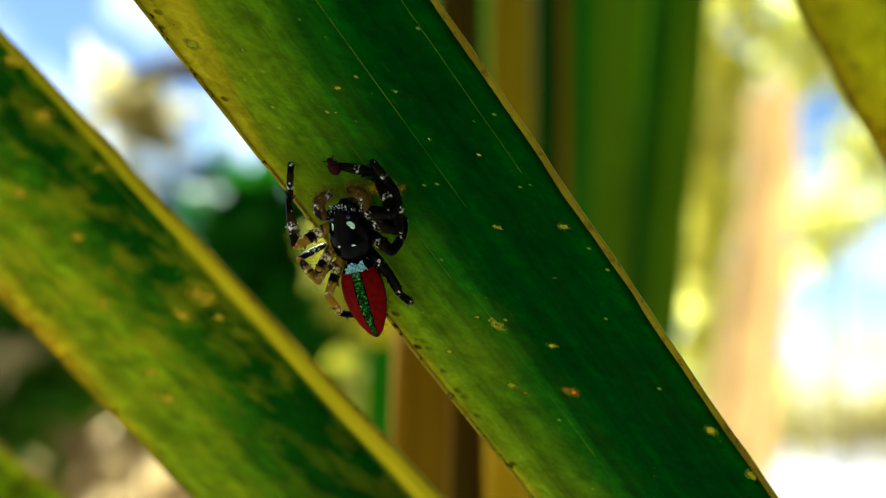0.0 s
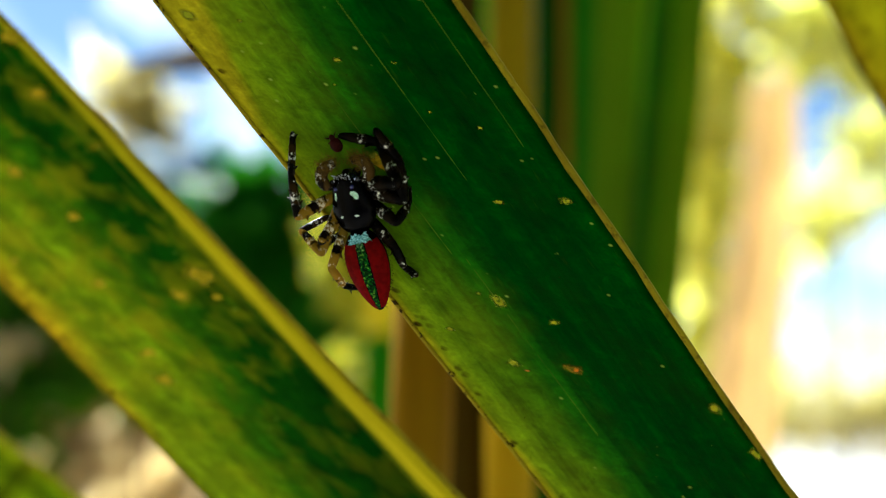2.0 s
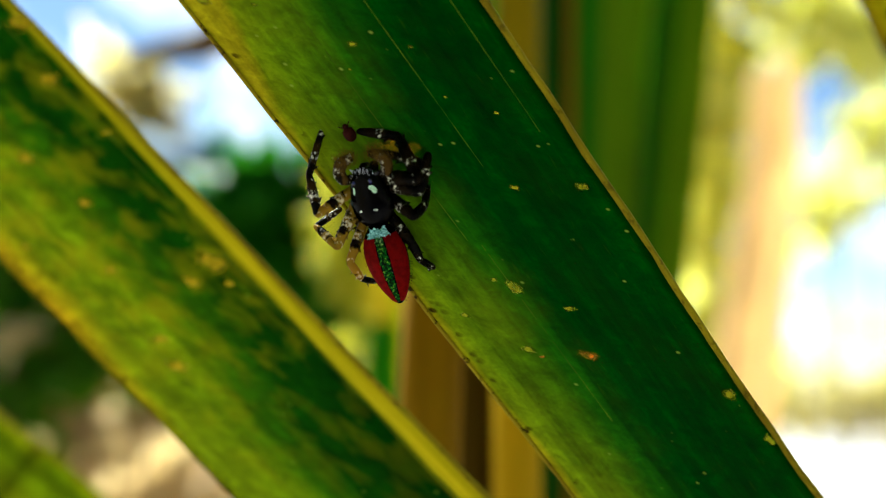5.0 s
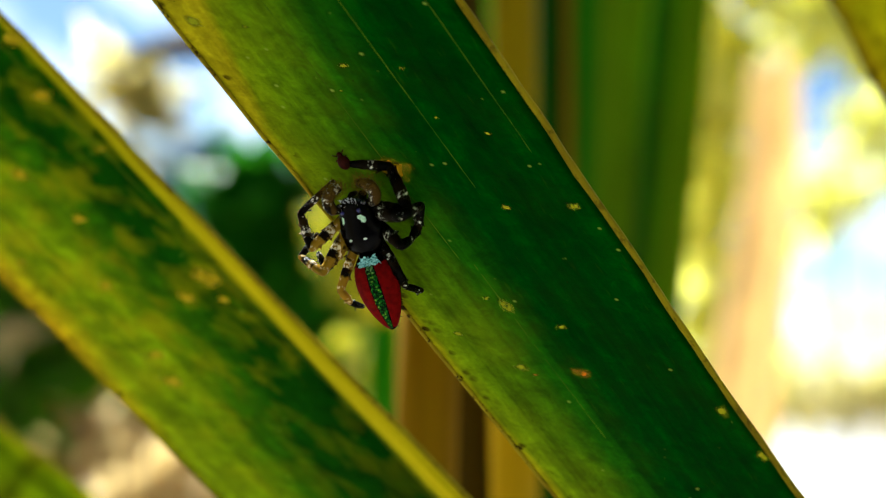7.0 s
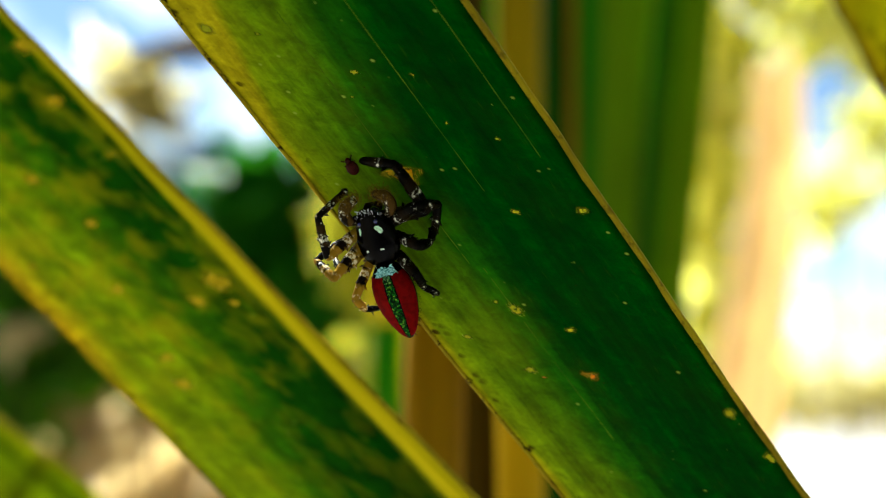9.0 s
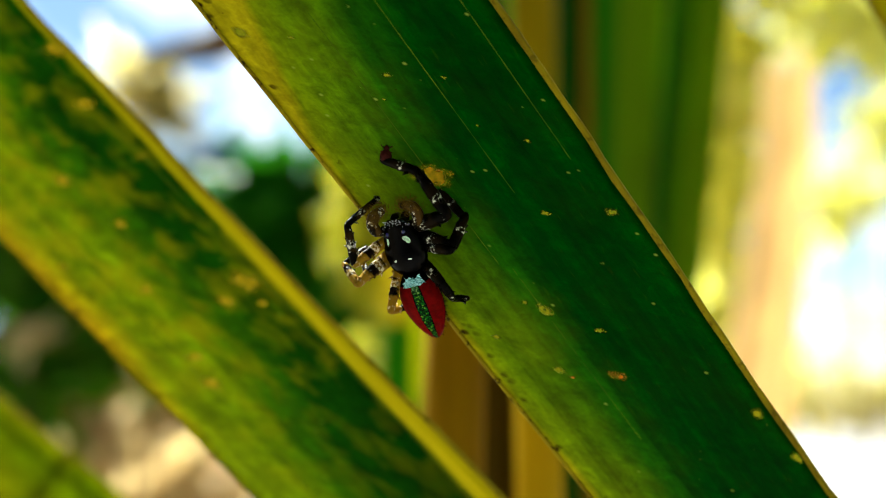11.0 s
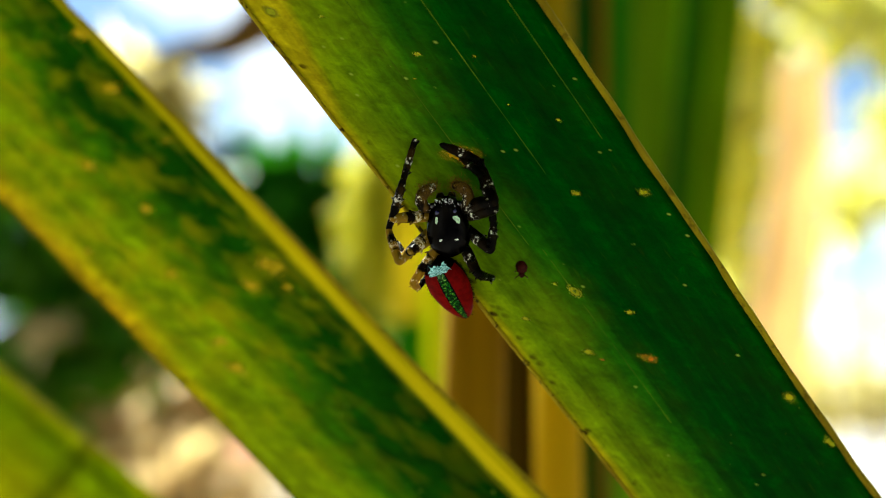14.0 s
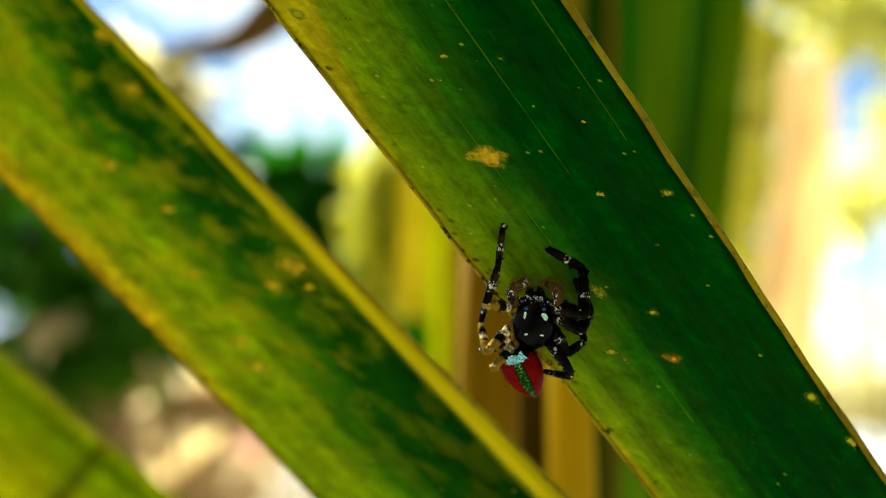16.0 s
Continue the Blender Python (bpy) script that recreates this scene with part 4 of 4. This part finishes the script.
for side in (-1, 1):
    tube(bm, [Vector((side * 0.35, 1.85, -0.4)) / 1000, Vector((side * 0.38, 2.10, -0.8)) / 1000, Vector((side * 0.3, 2.15, -1.3)) / 1000], [0.00034, 0.0003, 0.00015], 10)
part("jaws", bm, SHELL_BROWN, thorax, "dark brown jaws")

# abdomen, turning at the waist
abdomen = part("abdomen", welded(egg(hind, bmesh.new(), 0.0, 1.0, 0, 360, 30, 32)), SHELL, spider, "pointed abdomen, crimson with a green-gold stripe")
part("red_band", egg(hind, bmesh.new(), 0.11, 0.965, 13, 75, 24, 10, 0.025), RED, abdomen, "crimson velvet band")
part("red_band", egg(hind, bmesh.new(), 0.11, 0.965, 105, 167, 24, 10, 0.025), RED, abdomen, "crimson velvet band")
part("green_stripe", ragged(egg(hind, bmesh.new(), 0.085, 0.985, 78, 102, 60, 10, 0.035), 0.00016), GREEN, abdomen, "green-gold shimmering stripe")
part("pale_band", ragged(egg(hind, bmesh.new(), 0.02, 0.112, 50, 130, 10, 30, 0.045), 0.00020), PALE_BLUE, abdomen, "pale blue scale band")
bm = bmesh.new()
for _ in range(60):
    u, a = rnd.uniform(0.1, 0.98), radians(rnd.choice((rnd.uniform(-20, 20), rnd.uniform(160, 200))))
    y, w, top, low = hind(u)
    p = Vector((w * math.cos(a), y, top * math.sin(a))) / 1000
    d = Vector((math.cos(a), -0.8 + rnd.gauss(0, 0.2), math.sin(a))).normalized() * 0.00022
    tube(bm, [p, p + d], [0.000018, 0.000004], 4)
part("bristles", bm, SHELL_BROWN, abdomen)

# feelers beside the face
for side in (-1, 1):
    bm = bmesh.new()
    path = [Vector(p) / 1000 for p in ((side * 0.6, 1.5, -0.1), (side * 1.30, 1.62, 0.30), (side * 1.55, 2.15, 0.40), (side * 1.26, 2.72, 0.35), (side * 0.62, 2.95, 0.1))]
    tube(bm, [glide(path, i / 14) for i in range(15)], [0.00030 if i < 4 else 0.00040 if i < 10 else 0.00042 - 0.00004 * (i - 10) for i in range(15)], 10)
    palp = part("pedipalp", bm, PALP, spider, "banded feeler with a hairy tan tip")
    bm = bmesh.new()
    ball(bm, glide(path, 0.74) * 1000, 0.27, (0.95, 1.2, 0.85))
    ball(bm, glide(path, 0.95) * 1000, 0.26, (1.0, 1.0, 0.8))
    for i in range(8):
        hairs(bm, glide(path, 0.62 + 0.05 * i), (-side * 0.2, 0.8, 0.45), 110, 0.00026, 0.00028, 0.000010, rnd)
    part("hair_tuft", bm, TAN_HAIR, palp, "tan hairs")


def segment(length, r0, r1, rnd, bristles=8):
    """One stiff leg segment along +x, swollen in the middle, round at the end, with bristles that grow out of the skin."""
    bm = bmesh.new()
    n = 14
    pts = [Vector((length * i / n, 0, 0)) for i in range(n + 1)]
    radii = [(r0 + (r1 - r0) * i / n) * (0.72 + 0.34 * math.sin(math.pi * (0.12 + 0.76 * i / n)) + 0.05 * math.sin(i * 2.1)) for i in range(n + 1)]
    pts += [Vector((length + r1 * 0.45, 0, 0)), Vector((length + r1 * 0.62, 0, 0))]
    radii += [r1 * 0.55, r1 * 0.2]
    pts = [Vector((-r0 * 0.5, 0, 0))] + pts
    radii = [r0 * 0.4] + radii
    tube(bm, pts, radii, 12)
    chosen = rnd.sample([f for f in bm.faces if len(f.verts) == 4 and 0.1 * length < f.calc_center_median().x < 0.97 * length], bristles)
    width = min(e.calc_length() for f in chosen for e in f.edges)
    bmesh.ops.inset_individual(bm, faces=chosen, thickness=width * 0.44)
    for f in chosen:
        c = f.calc_center_median()
        out = (Vector((0, c.y, c.z)).normalized() + Vector((0.7, 0, 0))).normalized() * rnd.uniform(0.00012, 0.00034)
        tip = bm.verts.new(c + out)
        ring = list(f.verts)
        bm.faces.remove(f)
        for k in range(4):
            bm.faces.new((ring[k], ring[(k + 1) % 4], tip))
    return bm


def aim(a, b):
    """The pose at a whose x axis points to b."""
    x = (Vector(b) - Vector(a)).normalized()
    y = Vector((0, 0, 1)).cross(x).normalized()
    m = Matrix((x, y, x.cross(y))).transposed().to_4x4()
    m.translation = Vector(a)
    return m


# each leg: hip, then knee, ankle and tip at each stance, in millimetres in the spider's space
LEGS = {}
LEGS["L1"] = ((-0.95, 0.90, -0.35), (
    ((-3.52, 0.1, 0.79), (-3.57, 2.64, -0.13), (-3.25, 5.18, -1.75)),
    ((-3.38, -0.39, 0.66), (-3.87, 1.77, -0.89), (-1.32, 3.16, -1.75)),
    ((-3.27, -0.15, 1.09), (-3.25, 2.5, 0.57), (-1.51, 3.39, -1.75)),
    ((-3.22, 0.17, 1.35), (-3.19, 2.64, 0.25), (-1.09, 3.5, -1.75)),
    ((-3.47, 0.67, 1.12), (-2.49, 3.09, 0.43), (-0.19, 4.96, -0.18)),
    ((-3.42, 1.29, 1.16), (-2.66, 3.5, -0.2), (-1.79, 5.94, -1.75)),
    ((-3.27, 1.67, 1.26), (-2.6, 3.87, -0.16), (-2.36, 6.43, -1.75)),
    ((-3.4, 0.4, 1.0), (-3.9, 2.0, 2.9), (-4.0, 3.0, 0.1))))
LEGS["L2"] = ((-1.15, -0.03, -0.35), (
    ((-2.67, -2.56, 0.5), (-4.05, -1.12, -1), (-2.27, -0.66, -1.75)),
    ((-2.94, -1.99, 1.2), (-4.56, -0.99, -0.43), (-3.43, -0.03, -1.75)),
    ((-3.22, -1.52, 1.36), (-4.55, -0.51, -0.49), (-3.15, 0.1, -1.75)),
    ((-3.44, -1.17, 1.35), (-4.45, -0.06, -0.65), (-2.86, 0.39, -1.75)),
    ((-3.3, -1.74, 1.03), (-4.41, 0.42, 0.46), (-3.37, 2.06, 0.07)),
    ((-3.34, -1.7, 1.02), (-4.08, 0.18, -0.45), (-3.39, 1.87, -1.25)),
    ((-3.12, -1.75, 1.27), (-3.65, -0.55, -0.86), (-3.23, 1.18, -1.75))))
LEGS["L3"] = ((-1.10, -0.49, -0.35), (
    ((-2.36, -1.66, 0.74), (-2.74, -2.3, -0.57), (-1.94, -2.05, -1.56)),
    ((-2.55, -1.78, 0.25), (-3.31, -2.27, -0.94), (-3.71, -1.33, -1.75)),
    ((-2.58, -1.25, 0.81), (-3.23, -1.4, -0.53), (-3.61, -0.98, -1.7)),
    ((-2.56, -0.85, 1.01), (-3, -1.05, -0.41), (-3.4, -0.68, -1.59)),
    ((-2.36, -1.36, 0.99), (-3.17, -1.65, -0.24), (-3.63, -1.09, -1.32)),
    ((-2.55, -1.07, 0.94), (-3.26, -1.61, -0.26), (-3.69, -1, -1.32)),
    ((-2.43, -1.66, 0.63), (-3.19, -2.25, -0.52), (-3.57, -2.86, -1.6))))
LEGS["L4"] = ((-0.81, -1.14, -0.35), (
    ((-2.28, -3.65, 0.5), (-1.79, -5.06, 0.2), (-1.1, -5.63, -0.75)),
    ((-2.44, -3.62, 0.26), (-2.25, -4.87, -0.59), (-1.75, -5.6, -1.54)),
    ((-2.39, -3.29, 1.08), (-2.19, -4.43, 0.09), (-1.51, -4.86, -0.93)),
    ((-1.91, -3.6, 1.04), (-1.6, -4.03, -0.39), (-0.87, -4.23, -1.45)),
    ((-2.63, -3.28, 0.79), (-2.69, -4.28, -0.35), (-1.93, -4.01, -1.37)),
    ((-2.71, -3.41, 0.27), (-2.61, -4.22, -1.02), (-1.83, -3.48, -1.75)),
    ((-2.65, -2.98, 1.2), (-2.4, -3.35, -0.26), (-1.89, -3.73, -1.39))))
LEGS["R1"] = ((0.71, 1.25, -0.35), (
    ((3.31, 1.06, 1.18), (2.34, 3.58, -1.08), (-0.21, 4.48, -1.75)),
    ((3.4, 0.44, 0.78), (2.69, 3.32, -1.13), (0.07, 4.05, -1.75)),
    ((3.67, 1.15, 0.26), (2.4, 4.38, -0.35), (0.08, 5.05, -1.75)),
    ((3.42, 1.7, 0.92), (2.19, 4.73, -0.4), (-0.01, 5.97, -1.57)),
    ((2.94, 0.84, 1.65), (3.29, 3.09, -1.05), (1.02, 4.54, -1.75)),
    ((3.16, 1.89, 1.3), (2.27, 4.19, -1.21), (-0.15, 5.46, -1.75)),
    ((3.22, 1.31, 1.33), (3.16, 3.63, -1.32), (0.69, 4.86, -1.75)),
    ((3.1, 1.0, 1.4), (1.5, 3.9, 0.9), (-0.6, 3.6, -0.8))))
LEGS["R2"] = ((0.99, 0.81, -0.35), (
    ((3.35, -0.13, 0.64), (3.53, 2.29, 0.15), (2.4, 4.42, -0.34)),
    ((2.96, 0.48, 1.5), (4.04, 0.45, -0.71), (3.13, -1.59, -1.75)),
    ((3.06, 1.69, 1.19), (4.32, 1.11, -0.85), (3.42, -1, -1.75)),
    ((3.09, -0.65, 0.59), (4.27, 0.96, -0.87), (3.35, 3.07, -1.75)),
    ((3.08, 0.36, 1.34), (2.93, 2.2, -0.3), (2.02, 3.98, -1.75)),
    ((3.17, 1.39, 1.19), (2.49, 3.44, 0), (1.12, 4.52, -1.75)),
    ((3.04, 0.14, 1.32), (3.83, 0.86, -0.91), (2.67, 2.87, -1.75))))
LEGS["R3"] = ((1.15, -0.08, -0.35), (
    ((2.62, -1.41, 0.91), (3.38, -0.7, -0.27), (3.54, 0.22, -1.49)),
    ((2.38, -1.46, 1.1), (2.91, -1.5, -0.38), (3.4, -0.89, -1.71)),
    ((2.75, -0.9, 1.17), (3.22, -1.09, -0.32), (3.73, -0.3, -1.54)),
    ((2.95, -0.54, 1.1), (3.17, -0.59, -0.46), (3.79, 0.03, -1.72)),
    ((2.21, -1.45, 1.24), (2.23, -0.84, -0.21), (2.52, -0.08, -1.52)),
    ((2.69, -1.4, 0.83), (2.99, 0.11, 0.52), (2.98, 1.62, 0.22)),
    ((2.36, -2.03, 0.15), (3.53, -1.41, -0.7), (3.25, -0.32, -1.75))))
LEGS["R4"] = ((0.82, -1.13, -0.35), (
    ((2.05, -3.17, 0.13), (2.32, -4.6, -0.24), (2.78, -5.68, -1.59)),
    ((1.63, -3.29, 0.41), (1.7, -4.54, -0.43), (2.45, -5.48, -1.75)),
    ((2.01, -2.69, 1.08), (2.06, -3.85, 0.13), (2.63, -4.92, -1.19)),
    ((1.93, -2.75, 1.08), (2.18, -4.03, 0.32), (2.98, -4.69, -1.13)),
    ((1.4, -3.15, 0.88), (1.64, -4.24, -0.11), (2.31, -4.49, -1.75)),
    ((1.72, -2.81, 1.16), (2.14, -3.49, -0.11), (2.58, -4.06, -1.75)),
    ((2.3, -2.49, 1.01), (2.7, -3.7, 0.21), (0.95, -3.56, -0.12))))
# when each stance is held
HOLDS = ((0.0, 0), (4.2, 0), (6.3, 1), (8.2, 1), (8.7, 2), (9.2, 2), (11.3, 3), (11.9, 3), (12.4, 4), (12.6, 4), (13.1, 5), (14.35, 5), (14.68, 6), (14.84, 7), (15.04, 7), (15.3, 6), (16.0, 6))
leg_keys = []
for key, (hip, stances) in LEGS.items():
    hip = Vector(hip) / 1000
    rows = [[Vector(j) / 1000 for j in s] for s in stances]
    lengths = ((rows[0][0] - hip).length, (rows[0][1] - rows[0][0]).length, (rows[0][2] - rows[0][1]).length)
    fat = {"R1": 1.4, "R2": 1.3, "R3": 1.1, "L1": 1.02, "L2": 1.0, "L3": 1.0, "L4": 0.92}.get(key, 1.05)
    if key[0] == "L":
        mats = (LEG_AMBER_BACKLIT, LEG_AMBER_BACKLIT if key in ("L2", "L4") else LEG_PALE, LEG_PALE if key != "L4" else LEG_DARK)
    else:
        mats = (LEG_DARK, LEG_DARK, LEG_DARK)
    leg = part("leg", segment(lengths[0], 0.00037 * fat, 0.00033 * fat, rnd, 9), mats[0], spider,
               "amber-brown leg with white scale bands, back light in its colour" if key[0] == "L" else "black leg with white scale bands")
    shin = part("shin", segment(lengths[1], 0.00031 * fat, 0.00025 * fat, rnd, 7), mats[1], leg)
    foot = part("foot", segment(lengths[2], 0.00024 * fat, 0.00021 * fat, rnd, 4), mats[2], leg)
    stance_poses = []
    for knee, ankle, tip in rows:
        femur = aim(hip, knee)
        stance_poses.append((femur, femur.inverted() @ aim(knee, ankle), femur.inverted() @ aim(ankle, tip)))
    # only the front pair folds for the turn
    stance_poses += stance_poses[-1:] * (8 - len(stance_poses))
    leg_keys.append((leg, shin, foot, stance_poses))

# ---- a tiny insect that the spider stalks ----
INSECT = [
    (0, -7.33, 5.57, -50.78, 30),
    (3.5, -7.07, 5.30, -50.83, 30),
    (4.2, -7.13, 5.41, -50.81, 30),
    (6.3, -7.36, 4.48, -51.04, 30),
    (7, -7.10, 4.64, -50.99, 30),
    (8.2, -7.05, 4.71, -50.97, 30),
    (9, -7.28, 4.62, -51.00, 30),
    (9.2, -7.33, 4.67, -50.99, 30),
    (11.3, -6.88, 5.67, -50.73, -29),
    (11.6, -6.63, 5.94, -50.65, -61),
    (12, -5.19, 6.62, -50.40, -77),
    (12.5, -3.40, 6.71, -50.26, -91),
    (12.8, -1.89, 6.56, -50.20, -104),
    (13, -0.75, 6.03, -50.26, -164),
    (13.2, -0.94, 3.33, -50.91, -165),
    (13.5, 0.36, 1.77, -51.20, -156),
    (13.7, 0.42, 0.31, -51.54, -183),
    (14, 0.09, -3.74, -52.52, -181),
    (14.2, 0.34, -3.41, -52.43, -129),
    (14.4, 1.27, -4.70, -52.67, -143),
    (14.6, 2.69, -6.51, -53.01, -161),
    (14.8, 1.93, -6.63, -53.09, -161),
    (15.2, 1.52, -6.61, -53.11, -161),
    (16, 1.51, -6.34, -53.05, -161),
]
bug = thing("tiny_insect", STAND @ pose(-0.007, 0.005, -0.049), "tiny dark red insect walking on the leaf", "insect")
bm = bmesh.new()
ball(bm, (0, -0.25, 0.03), 0.46, (0.9, 1.1, 0.75))
RUST = shell_material("dark_red_cuticle", (0.042, 0.006, 0.004), 0.45, spec=0.05)
part("abdomen", bm, RUST, bug)
bm = bmesh.new()
ball(bm, (0, 0.28, 0.02), 0.22, (0.9, 1.1, 0.8))
part("head", bm, RUST, bug)
for side in (-1, 1):
    for y, fan in ((0.3, 0.35), (0.08, 0.0), (-0.15, -0.35)):
        bm = bmesh.new()
        tube(bm, [Vector((side * 0.15, y, 0)) / 1000, Vector((side * 0.36, y + fan * 0.5, 0.12)) / 1000, Vector((side * 0.48, y + fan * 0.7, -0.28)) / 1000], [0.00004, 0.000035, 0.00002], 5)
        part("leg", bm, RUST, bug)


def motions():
    walk(spider, [(t, STAND @ pose(x / 1000, y / 1000, z / 1000, a, b, c)) for t, x, y, z, a, b, c in SPIDER])
    walk(thorax, [(t, pose(0, 0, 0, 0, roll, 0)) for t, roll in ((0, -15), (11.8, -12), (12.6, 0), (14.2, 2), (16, 0))])
    walk(abdomen, [(t, pose(x / 1000, y / 1000, z / 1000, a, b, c)) for t, x, y, z, a, b, c in (
        (0, 0, -1.75, 0.1, 2, 0, 2.5), (9.2, 0, -1.75, 0.1, 3, 0, 2), (11.3, 0, -1.7, 0.1, 15, 0, 2), (11.8, 0, -1.7, 0.1, 14, 0, 1), (12.5, -0.6, -1.95, 0.2, 11, 0, 4), (13.0, -0.65, -1.95, 0.3, 14, 0, 14),
        (13.5, -0.85, -1.95, 0.3, 22, 0, 17), (14.2, -1.0, -2.0, 0.3, 22, 0, 19), (14.6, -1.0, -1.9, 0.3, 28, 0, 62), (15.0, -1.4, -1.7, 0.3, 38, 0, 36), (15.4, -1.5, -1.85, 0.35, 28, 0, 26), (16, -1.35, -1.8, 0.35, 26, 0, 22))])
    for leg, shin, foot, stance_poses in leg_keys:
        walk(leg, [(t, stance_poses[k][0]) for t, k in HOLDS])
        walk(shin, [(t, stance_poses[k][1]) for t, k in HOLDS])
        walk(foot, [(t, stance_poses[k][2]) for t, k in HOLDS])
    walk(bug, [(t, STAND @ pose(x / 1000, y / 1000, z / 1000, 13, -5, turn)) for t, x, y, z, turn in INSECT])


motions()
